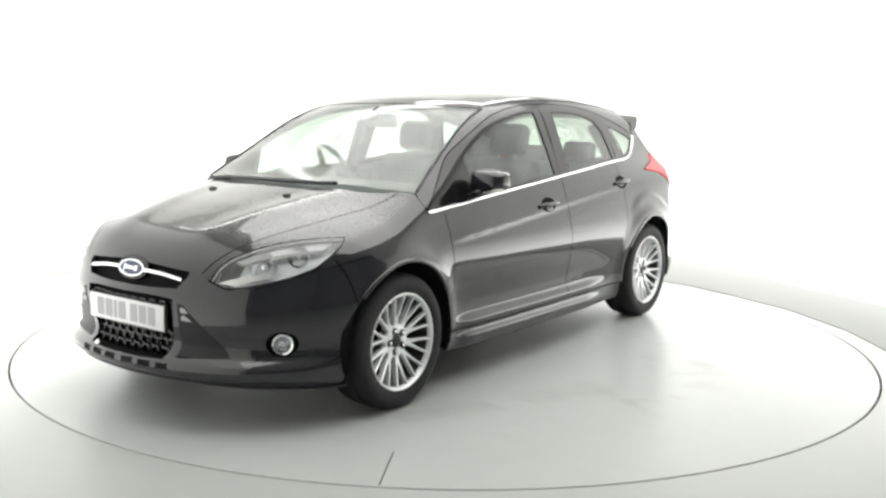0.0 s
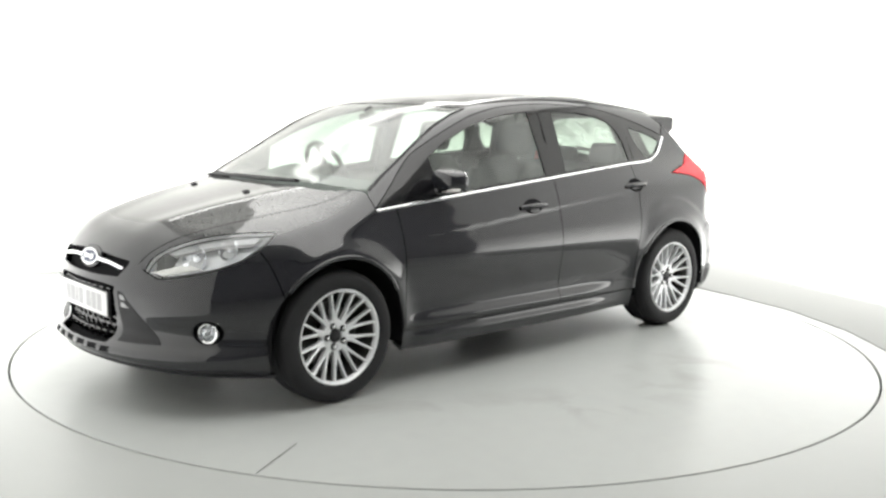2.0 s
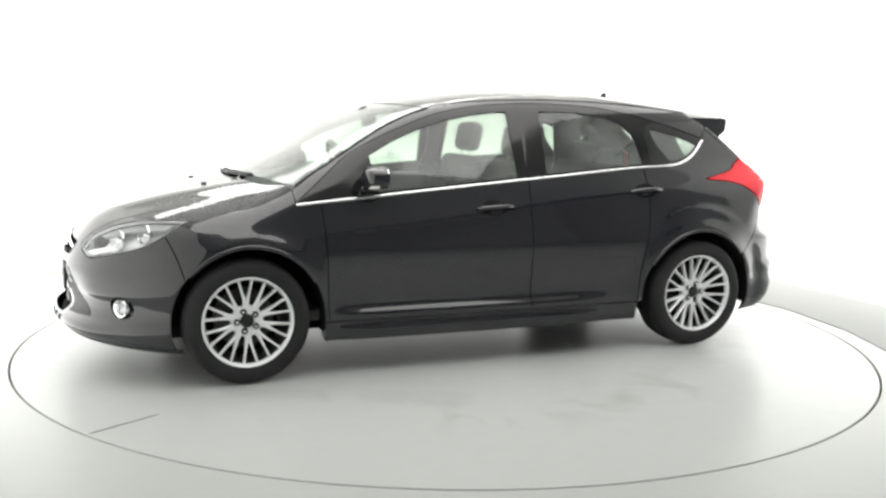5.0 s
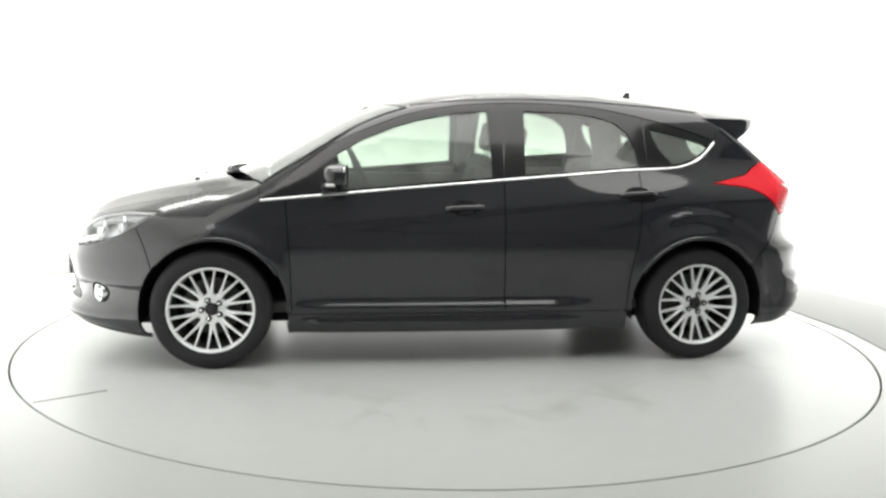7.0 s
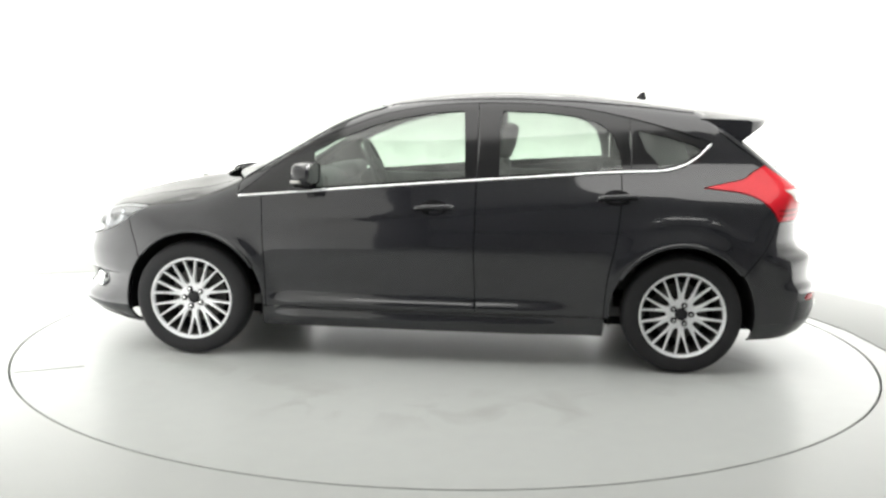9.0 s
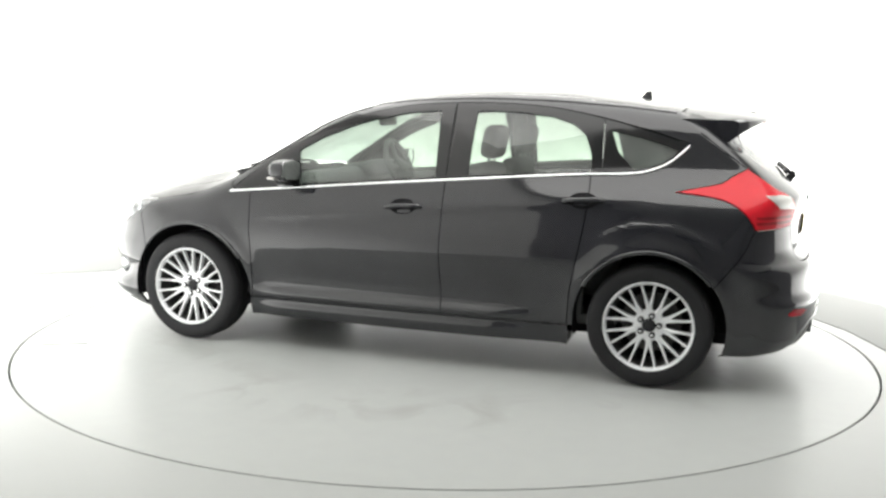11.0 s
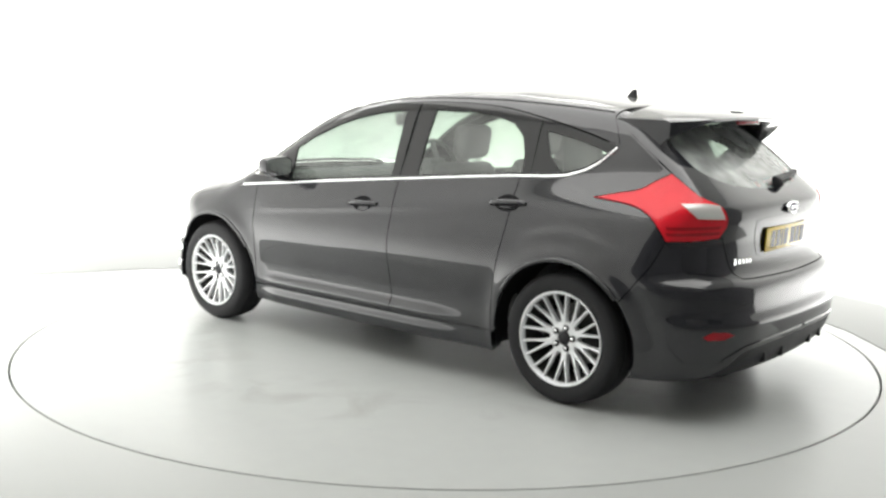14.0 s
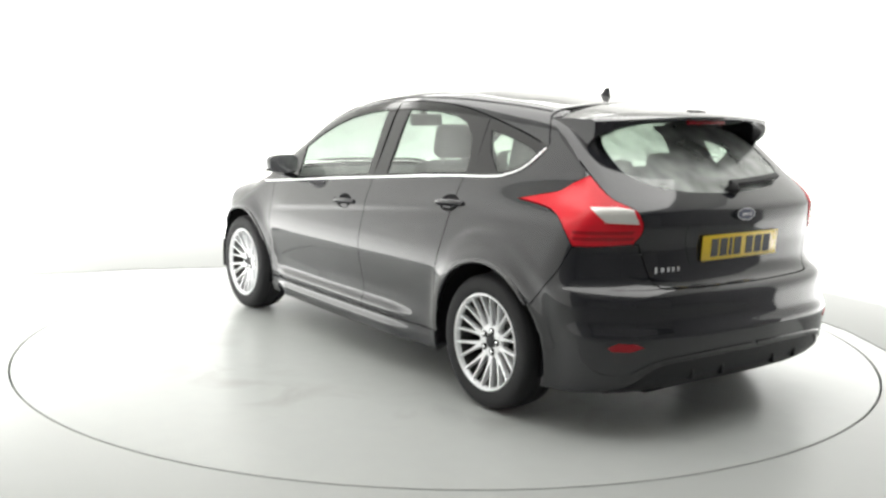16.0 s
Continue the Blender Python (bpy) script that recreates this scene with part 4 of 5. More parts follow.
def plate(x, z, tilt, face, base, ink, label, parent):
    """A number plate whose characters are plain bars."""
    m = Matrix.Translation((x, 0, z)) @ Matrix.Rotation(radians(90 if face > 0 else -90), 4, "Z") @ Matrix.Rotation(radians(90 + tilt), 4, "X")
    body_plate = part("number_plate", soft_box(0.520, 0.111, 0.006, 0.0025, 2, m), base, parent, label)
    w, gap = 0.050, 0.011
    widths = [w, w, 0.022, w, w, w, w]
    total = sum(widths) + gap * 5 + 0.033
    at = -total / 2
    for i, wd in enumerate(widths):
        bar = soft_box(wd, 0.079, 0.0016, 0.0004, 1, m @ Matrix.Translation((at + wd / 2, 0, 0.0034)))
        part("plate_bar", bar, ink, body_plate)
        at += wd + (0.033 if i == 3 else gap)
    return body_plate


plate(2.160, 0.472, 0, 1, WHITE_PLATE, PLATE_GREY, "white front number plate", front_bumper)
part("plate_holder", soft_box(0.016, 0.532, 0.120, 0.006, 2, Matrix.Translation((2.149, 0, 0.472))), SATIN, front_bumper)


def headlight(s):
    outline = loop(HL_TOP, HL_BACK, HL_UNDER)
    lens = skin(outline, SLANT, step=0.03, lift=0.001, skirt=0, inset=0.003)
    housing = skin(outline, SLANT, step=0.03, lift=-0.062, skirt=-0.060, inset=0.006)
    lamp = skin_object("headlight", [housing if s > 0 else mirrored(housing)], LAMP_GREY, car, "swept-back clear headlight with silver reflectors")
    skin_object("lens", [lens if s > 0 else mirrored(lens)], GLASS_L, lamp, "clear plastic lens")
    way = Vector((0.86, 0.40, 0.20))
    for near, r, deep in (((1.915, 0.60, 0.700), 0.058, 0.045), ((1.795, 0.690, 0.752), 0.046, 0.04)):
        at = on_way([near, (near[0] - 0.001, near[1], near[2])], SLANT, False)[:1]
        m = Matrix.Translation(Vector(at[0] - normal(at)[0] * 0.034)) @ way.to_track_quat("Y", "Z").to_matrix().to_4x4()
        bm = lathe([(0.0, -deep), (r * 0.35, -deep), (r * 0.7, -deep * 0.5), (r * 0.95, 0.0), (r, 0.004), (r * 1.03, -0.006)], 32)
        bmesh.ops.transform(bm, matrix=m, verts=bm.verts)
        part("reflector", mirror_bm(bm, s), LAMP_SILVER, lamp, "bright bowl reflector")
        bm = lathe([(0.0, 0.0), (r * 0.2, -0.004), (r * 0.30, -0.02), (r * 0.30, -deep)], 24)
        bmesh.ops.transform(bm, matrix=m, verts=bm.verts)
        part("bulb_cover", mirror_bm(bm, s), CHROME, lamp)
    low = loop(on_way([(2.050, 0.465, 0.632), (1.93, 0.610, 0.665), (1.91, 0.662, 0.655), (2.025, 0.528, 0.622), (2.050, 0.465, 0.632)], SLANT, False))
    v = skin(low, SLANT, step=0.025, lift=-0.018, skirt=0.02, inset=0)
    skin_object("indicator", [v if s > 0 else mirrored(v)], REVERSE, lamp, "pale front indicator strip")
    brow = loop(on_way([(1.99, 0.505, 0.735), (1.80, 0.650, 0.795), (1.65, 0.745, 0.808), (1.70, 0.752, 0.775), (1.83, 0.665, 0.765), (1.97, 0.535, 0.715), (1.99, 0.505, 0.735)], SLANT, False))
    v = skin(brow, SLANT, step=0.025, lift=-0.020, skirt=0.02, inset=0)
    skin_object("brow", [v if s > 0 else mirrored(v)], LAMP_SHADE, lamp, "grey upper trim inside the lamp")


sided(headlight)

# ---------- tail ----------
half = np.vstack([on_way([(-1.46, 0, 1.36), (-1.47, 0.30, 1.35), (-1.50, 0.52, 1.31), (-1.500, 0.625, 1.272)], (0.6, 0, -0.8)), GATE_SIDE, LAMP_IN, GATE_LOW])
R_GLASS = np.vstack([on_way([(-1.55, 0, 1.31), (-1.56, 0.30, 1.30), (-1.60, 0.46, 1.265)], (0.6, 0, -0.8)),
                     on_way([(-1.60, 0.46, 1.265), (-1.66, 0.510, 1.225), (-1.784, 0.522, 1.127), (-1.845, 0.48, 1.085), (-1.888, 0.416, 1.056), (-1.935, 0.25, 1.032), (-1.958, 0, 1.022)], (0.7, 0, -0.7))])
glass_loop = loop(R_GLASS, flip(R_GLASS))
gate = skin_object("tailgate", [skin(loop(half, flip(half)), (0.86, 0, -0.5), [glass_loop], step=0.02)], PAINT, car, "black tailgate with a roof spoiler")
skin_object("rear_window", [skin(glass_loop, (0.7, 0, -0.7), step=0.05, lift=-0.004, skirt=0, inset=-0.006)], GLASS_R, gate, "tinted rear window")
GATE_REC = on_tail([(0, 0.905), (0.25, 0.903), (0.345, 0.893), (0.352, 0.86), (0.318, 0.735), (0.29, 0.722), (0.15, 0.718), (0, 0.717)])
v = skin(loop(GATE_REC, flip(GATE_REC)), (1, 0, 0), step=0.04, lift=0.0015, skirt=0.004, inset=0)
skin_object("plate_recess", [v], PAINT, gate, "plate panel of the tailgate")
plate(-2.029, 0.795, 3, -1, YELLOW_PLATE, PLATE_BLACK, "yellow rear number plate", gate)
badge(-2.042, 0.0, 0.935, (-1, 0, 0.05), 0.062, 0.028, gate)
for i, (y0, wd) in enumerate(((0.500, 0.020), (0.468, 0.026), (0.436, 0.018), (0.410, 0.020), (0.382, 0.018))):
    p0 = on_tail([(y0, 0.714), (y0 - 0.001, 0.714)], False)[0]
    part("script_bar", soft_box(0.006, wd * 0.8, 0.020 if i else 0.028, 0.002, 1, Matrix.Translation(p0 + np.array([-0.002, 0, 0]))), CHROME, gate, "chrome lettering stroke")


def spoiler():
    """A roof spoiler that follows the roof, thick towards its trailing edge."""
    bm = bmesh.new()
    rows = []
    n = 41
    for i in range(n):
        t = -1 + 2 * i / (n - 1)
        y = 0.590 * t
        e = abs(t) ** 3
        x0, x1 = -1.425 + 0.095 * t * t, -1.852 + 0.10 * t * t + 0.065 * abs(t) ** 8
        lead, trail = 1.413 - 0.10 * y * y - 0.36 * y ** 4, 1.362 - 0.028 * t * t
        drop = 0.028 + 0.095 * abs(t) ** 7
        low = lead - 0.040 - 0.055 * e
        rows.append([bm.verts.new(p) for p in (
            (x0, y, lead), (x0 + (x1 - x0) * 0.3, y, lead * 0.66 + trail * 0.34 + 0.007), (x0 + (x1 - x0) * 0.65, y, lead * 0.3 + trail * 0.7 + 0.006), (x0 + (x1 - x0) * 0.93, y, trail + 0.004),
            (x1, y, trail - 0.006), (x1 + 0.004, y, trail - drop * 0.6), (x1 + 0.035 + 0.03 * e, y, trail - drop), (x0 + (x1 - x0) * 0.55, y, min(low, trail - 0.05) - 0.050 * abs(t) ** 7), (x0 - 0.02, y, low))])
    for a, b in zip(rows, rows[1:]):
        for i in range(9):
            j = (i + 1) % 9
            bm.faces.new((a[i], b[i], b[j], a[j]))
    bm.faces.new(rows[0])
    bm.faces.new(rows[-1][::-1])
    bmesh.ops.recalc_face_normals(bm, faces=bm.faces)
    return smooth_faces(bm, 0.75)


sp = part("spoiler", spoiler(), PAINT, gate, "black roof spoiler over the rear window")
part("brake_light", soft_box(0.012, 0.26, 0.020, 0.004, 2, pose(-1.800, 0, 1.330, 0, 20, 0)), RED_DARK, sp, "slim high-level brake light")
part("spoiler_slot", soft_box(0.030, 0.10, 0.006, 0.002, 2, pose(-1.74, 0.0, 1.380, 0, -8, 0)), SATIN, sp)


def rear_wiper():
    base = lathe([(0.0, 0.03), (0.020, 0.028), (0.030, 0.012), (0.032, -0.01)], 24)
    bmesh.ops.transform(base, matrix=pose(-1.952, -0.02, 1.040, -40, 0, 90), verts=base.verts)
    arm = on_tail([(-0.02, 1.045), (-0.15, 1.050), (-0.30, 1.058), (-0.42, 1.066)])
    ns = normal(arm)
    arm_bm = sweep(arm + ns * 0.022, [(-0.014, -0.008), (-0.012, 0.010), (0.012, 0.010), (0.014, -0.008)], ns)
    w = part("rear_wiper", merge(base, arm_bm), SATIN, gate, "black rear wiper at rest")
    blade = arm + ns * 0.008
    part("wiper_blade", sweep(blade, [(-0.006, -0.006), (-0.008, 0.010), (0.008, 0.010), (0.006, -0.006)], ns), RUBBER, w)


rear_wiper()


def tail_lamp(s):
    outline = loop(LAMP_UP, LAMP_IN, LAMP_BASE, LAMP_FRONT)
    v = skin(outline, RSLANT, step=0.025, lift=0.004, skirt=0.02, inset=0.003)
    lamp = skin_object("tail_lamp", [v if s > 0 else mirrored(v)], RED, car, "large red tail lamp with a clear reverse section")
    rev = loop(on_way([(-1.835, 0.745, 0.976), (-1.90, 0.655, 0.978), (-1.945, 0.605, 0.968), (-1.968, 0.592, 0.912), (-1.90, 0.715, 0.918), (-1.835, 0.745, 0.976)], RSLANT, False))
    v = skin(rev, RSLANT, step=0.02, lift=0.0075, skirt=0.005, inset=0)
    skin_object("reverse_lens", [v if s > 0 else mirrored(v)], REVERSE, lamp, "clear reverse lamp lens")
    for z0, z1 in ((0.842, 0.854), (0.868, 0.880)):
        bar = loop(on_way([(-1.800, 0.80, z0), (-1.955, 0.62, z0 + 0.004), (-1.962, 0.61, z1 + 0.004), (-1.795, 0.80, z1), (-1.800, 0.80, z0)], RSLANT, False))
        v = skin(bar, RSLANT, step=0.02, lift=0.0062, skirt=0.003, inset=0)
        skin_object("lamp_rib", [v if s > 0 else mirrored(v)], RED_DARK, lamp, "darker red horizontal rib")


sided(tail_lamp)

DIFF = [(0, 0.345), (0.12, 0.347), (0.45, 0.338), (0.56, 0.318), (0.66, 0.235), (0.70, 0.200)]
rear_b = loop(SEAM_R[::-1], LAMP_BASE[::-1], GATE_LOW, on_tail([(0, 0.636), (0, 0.345)]), on_tail(DIFF), on_way([(-1.913, 0.70, 0.200), (-1.80, 0.80, 0.190), (-1.675, 0.855, 0.190)], (0.6, -0.8, 0)),
              arch(ARCH_R, 199.5, 145))
v = skin(rear_b, (0.62, -0.78, 0), step=0.02, half=True)
rear_bumper = skin_object("rear_bumper", [v, mirrored(v)], PAINT, car, "black rear bumper with a dark diffuser insert")
diff = loop(on_tail(DIFF)[::-1], on_tail([(0, 0.345), (0, 0.215)]), on_tail([(0, 0.215), (0.40, 0.205), (0.55, 0.185), (0.69, 0.180)]))
v = skin(diff, (0.9, -0.44, 0), step=0.03, lift=-0.006, skirt=0.03, half=True)
diffuser = skin_object("diffuser", [v, mirrored(v)], SATIN, rear_bumper, "dark textured diffuser panel")
for y in (-0.36, -0.18, 0.18, 0.36):
    p0 = on_tail([(y, 0.27), (y, 0.2701)], False)[0]
    part("fin", soft_box(0.05, 0.012, 0.045, 0.004, 2, Matrix.Translation(p0 + np.array([0.020, 0, 0.0]))), SATIN, diffuser, "short diffuser fin")


def bumper_details(s):
    ref = loop(on_way([(-1.972, 0.750, 0.410), (-2.000, 0.715, 0.432), (-2.040, 0.650, 0.428), (-2.058, 0.622, 0.414), (-2.030, 0.665, 0.396), (-1.985, 0.732, 0.396), (-1.972, 0.750, 0.410)], (0.62, -0.78, 0), False))
    v = skin(ref, (0.62, -0.78, 0), step=0.02, lift=0.003, skirt=0.004, inset=0)
    skin_object("reflector", [v if s > 0 else mirrored(v)], RED_DARK, rear_bumper, "small dark red reflector")
    crease = on_tail([(0.02, 0.372), (0.30, 0.368), (0.55, 0.350), (0.66, 0.300)])
    part("bumper_crease", mirror_bm(rim(crease, 0, 0.014, 0.006, -0.001), s), PAINT, rear_bumper, "moulded ridge over the diffuser")


sided(bumper_details)


# ---------- mirrors, wipers, aerial ----------
def door_mirror(s):
    def egg(m, sx, sy, sz, power=0.62):
        bm = bmesh.new()
        bmesh.ops.create_uvsphere(bm, u_segments=32, v_segments=20, radius=1)
        for v in bm.verts:
            c = [math.copysign(abs(k2) ** power, k2) for k2 in v.co]
            v.co = Vector((c[0] * sx * (1 - 0.12 * c[1]), c[1] * sy, c[2] * sz * (1 - 0.10 * c[1])))
        bmesh.ops.transform(bm, matrix=m, verts=bm.verts)
        return smooth_faces(bm, 3)
    m = pose(0.672, 0.912, 1.018, 0, 0, -8)
    shell = egg(m, 0.076, 0.095, 0.058)
    bmesh.ops.bisect_plane(shell, geom=shell.verts[:] + shell.edges[:] + shell.faces[:], plane_co=(0.630, 0.935, 1.02), plane_no=(-1, 0.14, 0), clear_outer=True)
    shell = part("door_mirror", mirror_bm(shell, s), PAINT, car, "black door mirror housing with a side repeater")
    m2 = pose(0.633, 0.918, 1.018, 0, 90, -8)
    part("mirror_glass", mirror_bm(flat_plate([(0.052 * math.copysign(abs(math.cos(a)) ** 0.6, math.cos(a)), 0.088 * math.copysign(abs(math.sin(a)) ** 0.6, math.sin(a))) for a in np.linspace(0, 2 * math.pi, 36, endpoint=False)], 0.004, m2), s), CHROME, shell, "mirror glass")
    stem = soft_box(0.085, 0.13, 0.035, 0.014, 3, pose(0.715, 0.845, 0.945, 22, 0, 0))
    part("mirror_stem", mirror_bm(stem, s), GLOSS, shell)
    lamp = soft_box(0.050, 0.115, 0.016, 0.007, 3, pose(0.708, 0.950, 0.972, 6, 0, -10))
    part("repeater", mirror_bm(lamp, s), REVERSE, shell, "clear side repeater strip")


sided(door_mirror)


def front_wipers():
    for pts, lift in (([(1.225, -0.54), (1.268, -0.25), (1.285, 0.02), (1.282, 0.14)], 0.012), ([(1.285, -0.04), (1.270, 0.16), (1.225, 0.36)], 0.014)):
        line = on_top(pts)
        ns = normal(line)
        arm = part("wiper", sweep(line + ns * lift, [(-0.008, -0.005), (-0.006, 0.006), (0.006, 0.006), (0.008, -0.005)], ns), SATIN, car, "black windscreen wiper at rest")
        off = np.array([-0.028, 0, 0.004])
        part("wiper_blade", sweep(line + ns * (lift - 0.006) + off, [(-0.006, -0.006), (-0.007, 0.010), (0.007, 0.010), (0.006, -0.006)], ns), RUBBER, arm)


front_wipers()
for y in (-0.262, 0.262):
    p0 = on_top([(1.442, y), (1.441, y)])[0]
    part("washer_nozzle", soft_box(0.028, 0.034, 0.012, 0.005, 2, Matrix.Translation(p0 + np.array([0, 0, 0.004])) @ pose(0, 0, 0, 0, 10, 0)), SATIN, car, "small black washer nozzle")
fin = bmesh.new()
bmesh.ops.create_cone(fin, cap_ends=True, segments=20, radius1=0.028, radius2=0.010, depth=0.048)
for v in fin.verts:
    v.co = Vector((v.co.x * 1.35 - (0.016 if v.co.z > 0 else 0), v.co.y * 0.62, v.co.z))
p0 = on_top([(-1.15, 0), (-1.151, 0)])[0]
bmesh.ops.translate(fin, vec=Vector(p0) + Vector((0, 0, 0.017)), verts=fin.verts)
part("aerial", smooth_faces(fin), SATIN, car, "stubby black roof aerial")


# ---------- wheels ----------
def wheel_meshes():
    made = {}
    tyre = lathe([(0.210, -0.088), (0.235, -0.104), (0.275, -0.108), (0.298, -0.100), (0.310, -0.082), (0.314, -0.05), (0.315, -0.044), (0.307, -0.042), (0.307, -0.036), (0.315, -0.034),
                  (0.3155, 0.0), (0.315, 0.034), (0.307, 0.036), (0.307, 0.042), (0.315, 0.044), (0.314, 0.05), (0.310, 0.082), (0.303, 0.093), (0.299, 0.0985), (0.292, 0.1035), (0.275, 0.108), (0.255, 0.1078), (0.238, 0.105), (0.226, 0.098), (0.210, 0.088)], 80)
    made["tyre"] = (tyre, RUBBER, "black road tyre")
    rimb = lathe([(0.2255, 0.098), (0.2270, 0.1005), (0.2250, 0.1045), (0.2205, 0.1050), (0.2140, 0.0985), (0.2095, 0.085), (0.2070, 0.075)], 80)
    # the barrel takes dark steel to paint in the shade behind the spokes
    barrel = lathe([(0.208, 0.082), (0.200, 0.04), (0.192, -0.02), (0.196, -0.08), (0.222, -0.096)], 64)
    made["barrel"] = (barrel, STEEL, "inner barrel of the rim with its shade painted in")
    made["rim"] = (rimb, SILVER, "silver alloy rim")
    hub = lathe([(0.033, 0.055), (0.036, 0.063), (0.062, 0.066), (0.076, 0.062), (0.082, 0.050), (0.074, 0.02), (0.060, 0.0)], 60)
    made["hub"] = (hub, SILVER, "")
    cap = lathe([(0.0, 0.0665), (0.024, 0.066), (0.031, 0.062), (0.034, 0.052)], 32)
    made["centre_cap"] = (cap, SATIN, "dark round centre cap")
    disc = lathe([(0.05, -0.035), (0.150, -0.035), (0.152, -0.038), (0.152, -0.058), (0.150, -0.060), (0.05, -0.060)], 48)
    made["brake_disc"] = (disc, STEEL, "grey steel brake disc")
    back = lathe([(0.0, -0.075), (0.19, -0.078), (0.205, -0.09)], 40)
    made["inner_shield"] = (back, DARK, "")
    out = {}
    for key, (bm, mt, lb) in made.items():
        me = bpy.data.meshes.new(key)
        bm.to_mesh(me)
        bm.free()
        me.materials.append(mt)
        out[key] = (me, lb)
    # one spoke: a tapered, ridged bar from the hub to the rim, leaning to one side
    for key, sgn in (("spoke", 1), ("spoke_b", -1)):
        bm = bmesh.new()
        rings = []
        for r, off, wd, yt in ((0.054, 0.0040, 0.0125, 0.062), (0.098, 0.0060, 0.0098, 0.068), (0.150, 0.0192, 0.0060, 0.080), (0.213, 0.0345, 0.0060, 0.097)):
            o = off * sgn
            rings.append([bm.verts.new(p) for p in ((o - wd, yt - 0.026, r), (o - wd * 0.95, yt - 0.004, r), (o - wd * 0.45, yt, r), (o + wd * 0.45, yt, r), (o + wd * 0.95, yt - 0.004, r), (o + wd, yt - 0.026, r))])
        for a, b2 in zip(rings, rings[1:]):
            for i in range(6):
                bm.faces.new((a[i], a[(i + 1) % 6], b2[(i + 1) % 6], b2[i]))
        bmesh.ops.recalc_face_normals(bm, faces=bm.faces)
        me = bpy.data.meshes.new(key)
        bm.to_mesh(me)
        bm.free()
        me.materials.append(SILVER)
        out[key] = (me, "")
    # a dark disc proud of the hub paints in each nut hole's shade
    nut = lathe([(0.0, 0.0085), (0.005, 0.0085), (0.0084, 0.007), (0.0088, -0.004)], 12)
    well = lathe([(0.0, 0.0042), (0.0155, 0.0042), (0.0162, 0.0030), (0.0162, -0.002)], 20)
    for key, bm, mt in (("wheel_nut", nut, CHROME), ("nut_well_shade", well, DARK)):
        me = bpy.data.meshes.new(key)
        bm.to_mesh(me)
        bm.free()
        me.materials.append(mt)
        out[key] = (me, "")
    return out


WHEEL = wheel_meshes()


def wheel(x, y, spin):
    w = new("wheel")
    w.parent = car
    w.matrix_basis = pose(x, y, 0.3150, 0, 0, 0 if y > 0 else 180)
    tagged(w, "silver multi-spoke alloy wheel with a black tyre")
    w.empty_display_size = 0.1
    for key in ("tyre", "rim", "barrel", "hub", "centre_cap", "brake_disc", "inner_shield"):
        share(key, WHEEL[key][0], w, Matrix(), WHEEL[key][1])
    for k in range(10):
        m = Matrix.Rotation(radians(36 * k + spin), 4, "Y")
        share("spoke", WHEEL["spoke"][0], w, m)
        share("spoke", WHEEL["spoke_b"][0], w, m)
    for k in range(5):
        m = Matrix.Rotation(radians(72 * k + spin + 18), 4, "Y") @ Matrix.Translation((0, 0.0650, 0.0505))
        share("nut_well_shade", WHEEL["nut_well_shade"][0], w, m)
        share("wheel_nut", WHEEL["wheel_nut"][0], w, m)


for x, spin in ((1.324, SPIN_F), (-1.324, SPIN_R)):
    for y in (0.782, -0.782):
        wheel(x, y, spin)


def arch_liner(cx, s):
    bm = bmesh.new()
    prof = [(math.radians(a)) for a in np.linspace(-12, 192, 40)]
    r = ARCH + 0.004
    rows = [[bm.verts.new((cx + r * math.cos(a), s * y, 0.315 + r * math.sin(a))) for a in prof] for y in (0.872, 0.52)]
    for i in range(len(prof) - 1):
        bm.faces.new((rows[0][i], rows[0][i + 1], rows[1][i + 1], rows[1][i]))
    bm.faces.new(rows[1])
    part("arch_liner", smooth_faces(bm), DARK, car, "dark wheel arch liner")


def arch_lip(line, s):
    part("arch_lip", mirror_bm(rim(line, 0, 0.020, 0.011, -0.001), s), PAINT, car, "rolled black wheel arch lip")


for cx in (ARCH_F, ARCH_R):
    for s in (1, -1):
        arch_liner(cx, s)
for s in (1, -1):
    arch_lip(arch(ARCH_F, 40, 150), s)
    arch_lip(arch(ARCH_R, 30, 142), s)

# ---------- underbody and cabin ----------
part("underbody", merge(soft_box(1.82, 1.62, 0.08, 0.03, 2, Matrix.Translation((0.0, 0, 0.24))), soft_box(3.90, 1.02, 0.16, 0.04, 2, Matrix.Translation((-0.02, 0, 0.245)))), DARK, car, "dark underbody")
part("engine_bay", soft_box(0.86, 1.02, 0.44, 0.05, 2, Matrix.Translation((1.58, 0, 0.52))), DARK, car)
part("boot_tub", soft_box(0.75, 1.02, 0.58, 0.05, 2, Matrix.Translation((-1.52, 0, 0.55))), DARK, car)
part("cabin_floor", soft_box(2.30, 1.50, 0.06, 0.02, 2, Matrix.Translation((0.0, 0, 0.30))), TRIM, car)
part("dashboard", merge(soft_box(0.42, 1.42, 0.30, 0.09, 4, pose(0.86, 0, 0.82, 0, 8, 0)), soft_box(0.26, 0.40, 0.11, 0.045, 4, pose(0.72, -0.37, 0.955, 0, 10, 0)), soft_box(0.30, 0.26, 0.36, 0.04, 3, pose(0.66, 0, 0.66, 0, -12, 0))), TRIM, car, "dark grey moulded dashboard")
part("rear_shelf", soft_box(0.46, 1.12, 0.03, 0.012, 2, Matrix.Translation((-1.42, 0, 0.955))), TRIM, car, "dark parcel shelf")
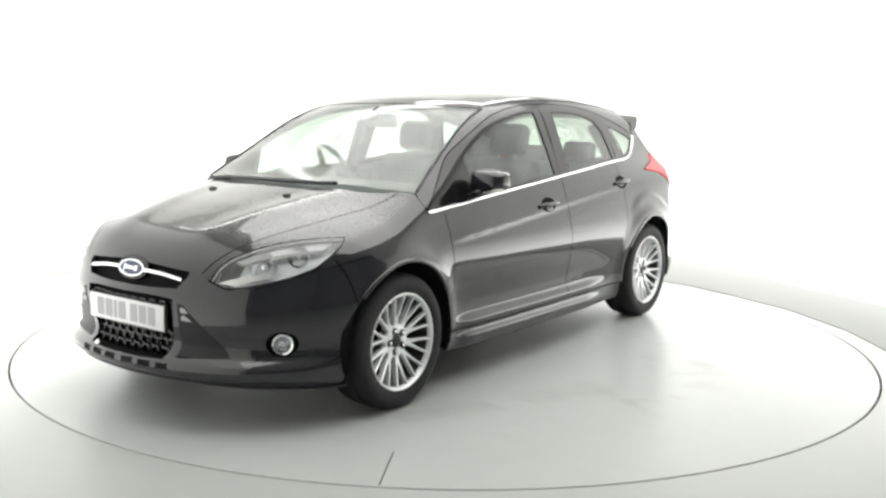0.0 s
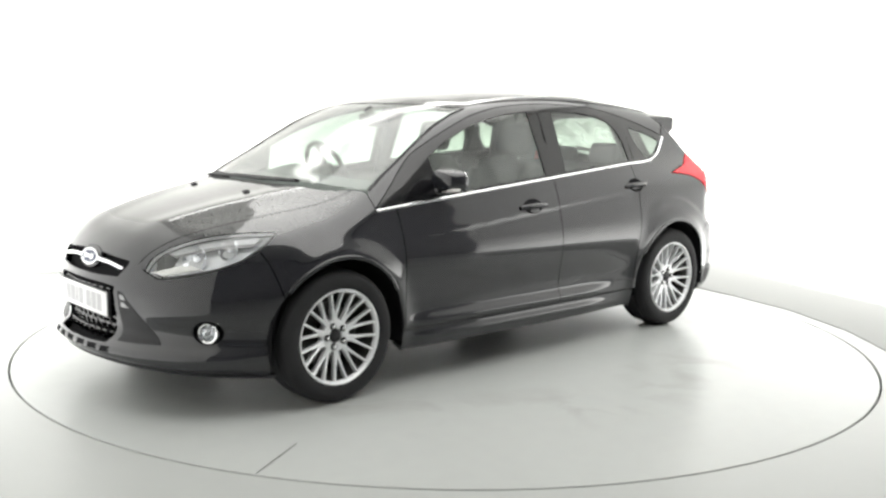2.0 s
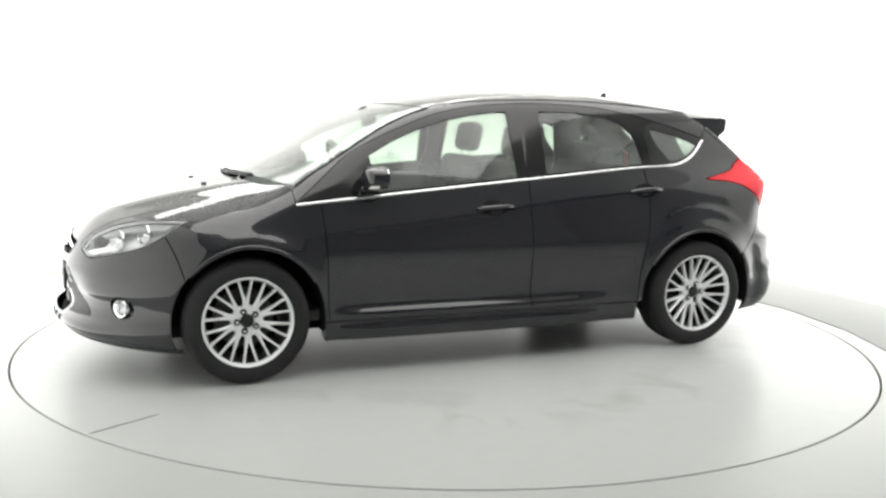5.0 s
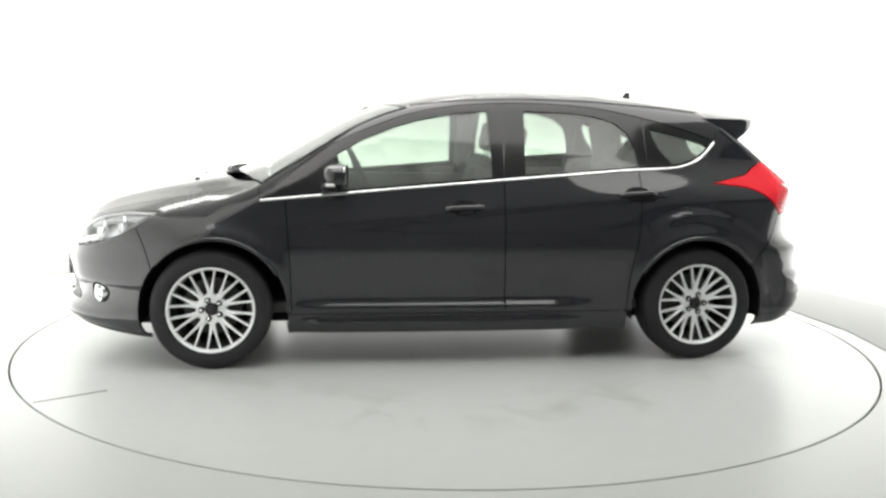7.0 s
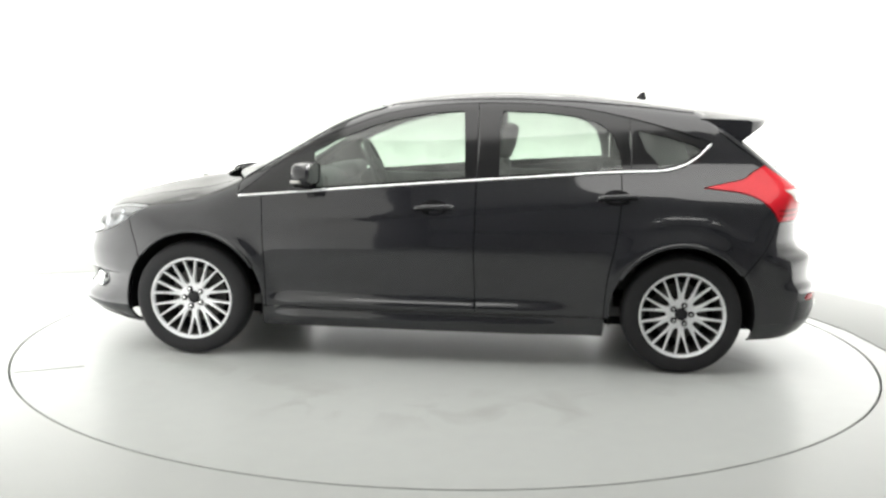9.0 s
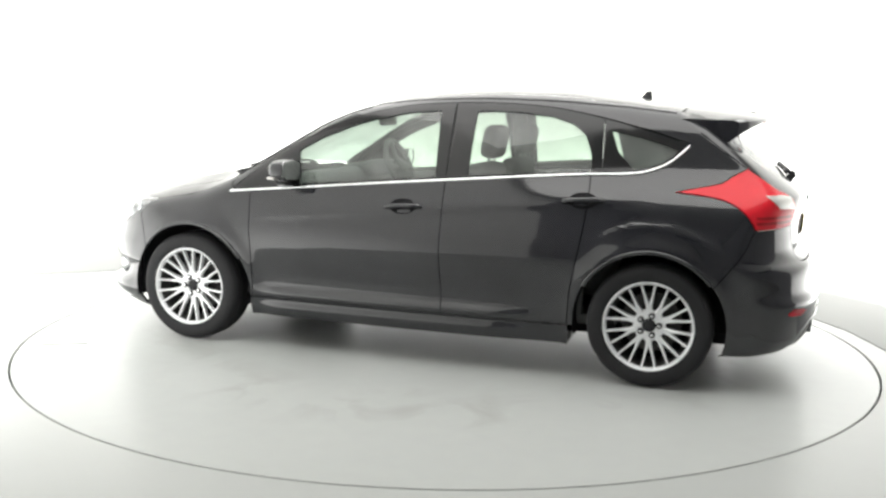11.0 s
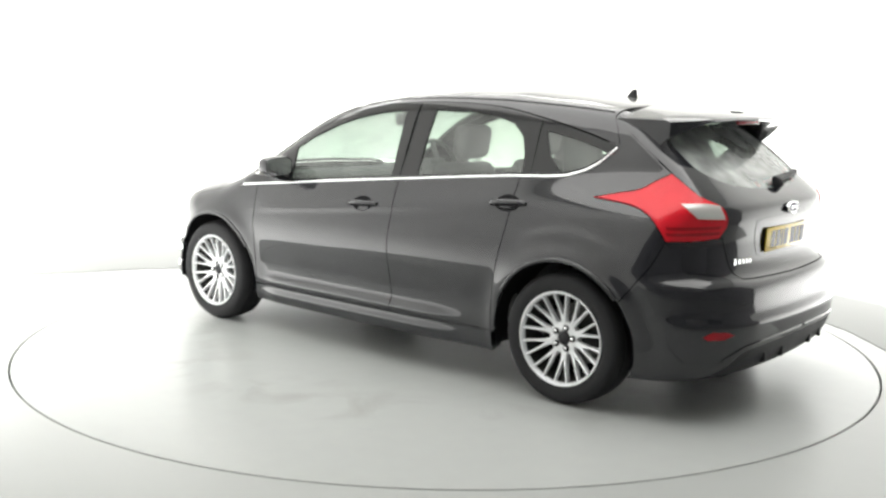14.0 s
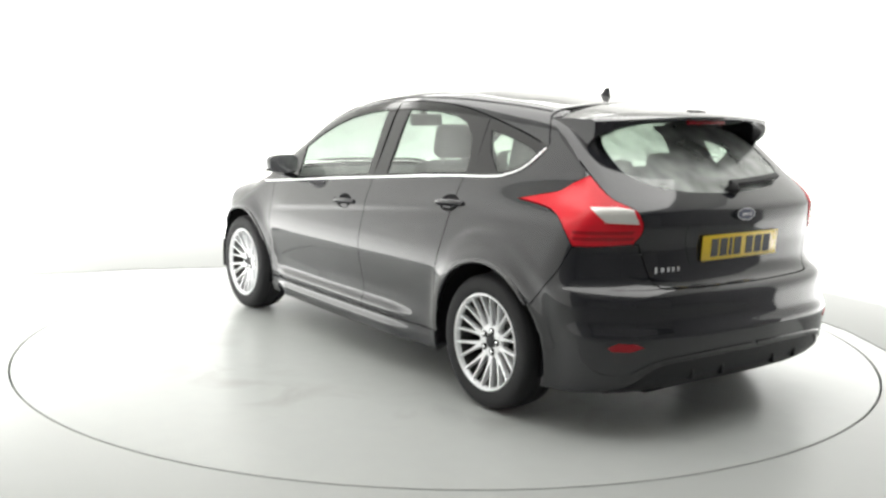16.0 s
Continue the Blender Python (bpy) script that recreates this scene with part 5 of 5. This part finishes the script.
for s in (1, -1):
    part("door_card", merge(soft_box(1.10, 0.05, 0.62, 0.02, 2, Matrix.Translation((0.32, s * 0.745, 0.62))), soft_box(0.74, 0.05, 0.66, 0.02, 2, Matrix.Translation((-0.60, s * 0.745, 0.64)))), TRIM, car, "grey inner door trim")
    part("pillar_trim", soft_box(0.10, 0.03, 0.42, 0.012, 2, pose(-0.245, s * 0.695, 1.17, -s * -22, 0, 0)), TRIM, car, "grey inner pillar trim")
    part("rear_pillar_trim", soft_box(0.22, 0.03, 0.36, 0.012, 2, pose(-1.235, s * 0.595, 1.14, -s * -24, 18, 0)), TRIM, car)


def seat(x, y, wide):
    base = part("seat", soft_box(0.50, wide, 0.17, 0.06, 4, pose(x + 0.08, y, 0.50, 0, -8, 0)), CLOTH, car, "charcoal cloth car seat with a headrest")
    back = merge(soft_box(0.13, wide * 0.92, 0.56, 0.055, 4, pose(x - 0.235, y, 0.80, 0, -16, 0)), soft_box(0.17, 0.07, 0.46, 0.03, 3, pose(x - 0.205, y + wide * 0.42, 0.78, 0, -16, 0)), soft_box(0.17, 0.07, 0.46, 0.03, 3, pose(x - 0.205, y - wide * 0.42, 0.78, 0, -16, 0)))
    part("backrest", back, CLOTH, base)
    head = part("headrest", soft_box(0.105, 0.255, 0.19, 0.048, 4, pose(x - 0.345, y, 1.190, 0, -12, 0)), CLOTH, base)
    for dy in (-0.06, 0.06):
        part("headrest_post", soft_box(0.012, 0.012, 0.12, 0.004, 2, pose(x - 0.325, y + dy, 1.085, 0, -12, 0)), CHROME, head)


seat(-0.02, 0.36, 0.50)
seat(-0.02, -0.36, 0.50)
bench = part("rear_bench", merge(soft_box(0.48, 1.30, 0.17, 0.06, 4, pose(-0.86, 0, 0.50, 0, -8, 0)), soft_box(0.13, 1.28, 0.56, 0.055, 4, pose(-1.12, 0, 0.76, 0, -20, 0))), CLOTH, car, "charcoal cloth rear bench")
for y in (0.38, 0.0, -0.38):
    part("headrest", soft_box(0.09, 0.24, 0.15, 0.04, 4, pose(-1.23, y, 1.085 if y else 1.05, 0, -14, 0)), CLOTH, bench)


def steering_wheel():
    ring = bmesh.new()
    n, k = 40, 10
    rows = []
    for i in range(n):
        a = 2 * math.pi * i / n
        rows.append([ring.verts.new(((0.182 + 0.015 * math.cos(b)) * math.cos(a), (0.182 + 0.015 * math.cos(b)) * math.sin(a), 0.015 * math.sin(b))) for b in np.linspace(0, 2 * math.pi, k, endpoint=False)])
    for i in range(n):
        for j2 in range(k):
            ring.faces.new((rows[i][j2], rows[(i + 1) % n][j2], rows[(i + 1) % n][(j2 + 1) % k], rows[i][(j2 + 1) % k]))
    m = pose(0.50, -0.37, 0.985, 0, -66, 0) @ pose(0, 0, 0, 0, 0, 90)
    whole = merge(smooth_faces(ring, 3), soft_box(0.34, 0.04, 0.02, 0.008, 2), soft_box(0.04, 0.17, 0.02, 0.008, 2, Matrix.Translation((0, -0.09, 0))), soft_box(0.12, 0.10, 0.05, 0.02, 3))
    bmesh.ops.transform(whole, matrix=m, verts=whole.verts)
    part("steering_wheel", whole, TRIM, car, "dark grey steering wheel")


steering_wheel()
part("rear_view_mirror", merge(soft_box(0.03, 0.24, 0.075, 0.012, 3, pose(0.44, 0, 1.295, 0, 8, 0)), soft_box(0.06, 0.02, 0.07, 0.008, 2, pose(0.47, 0, 1.335, 0, 30, 0))), SATIN, car, "interior mirror")


# ---------- what moves ----------
def motions():
    rows = []
    for t, a in TURN:
        c, s = math.cos(radians(a)), math.sin(radians(a))
        rows.append((t, pose(c * OFFSET[0] - s * OFFSET[1], s * OFFSET[0] + c * OFFSET[1], 0, 0, 0, a)))
    walk(car, rows)
    walk(turntable, [(t, pose(0, 0, 0, 0, 0, a)) for t, a in TURN])


motions()
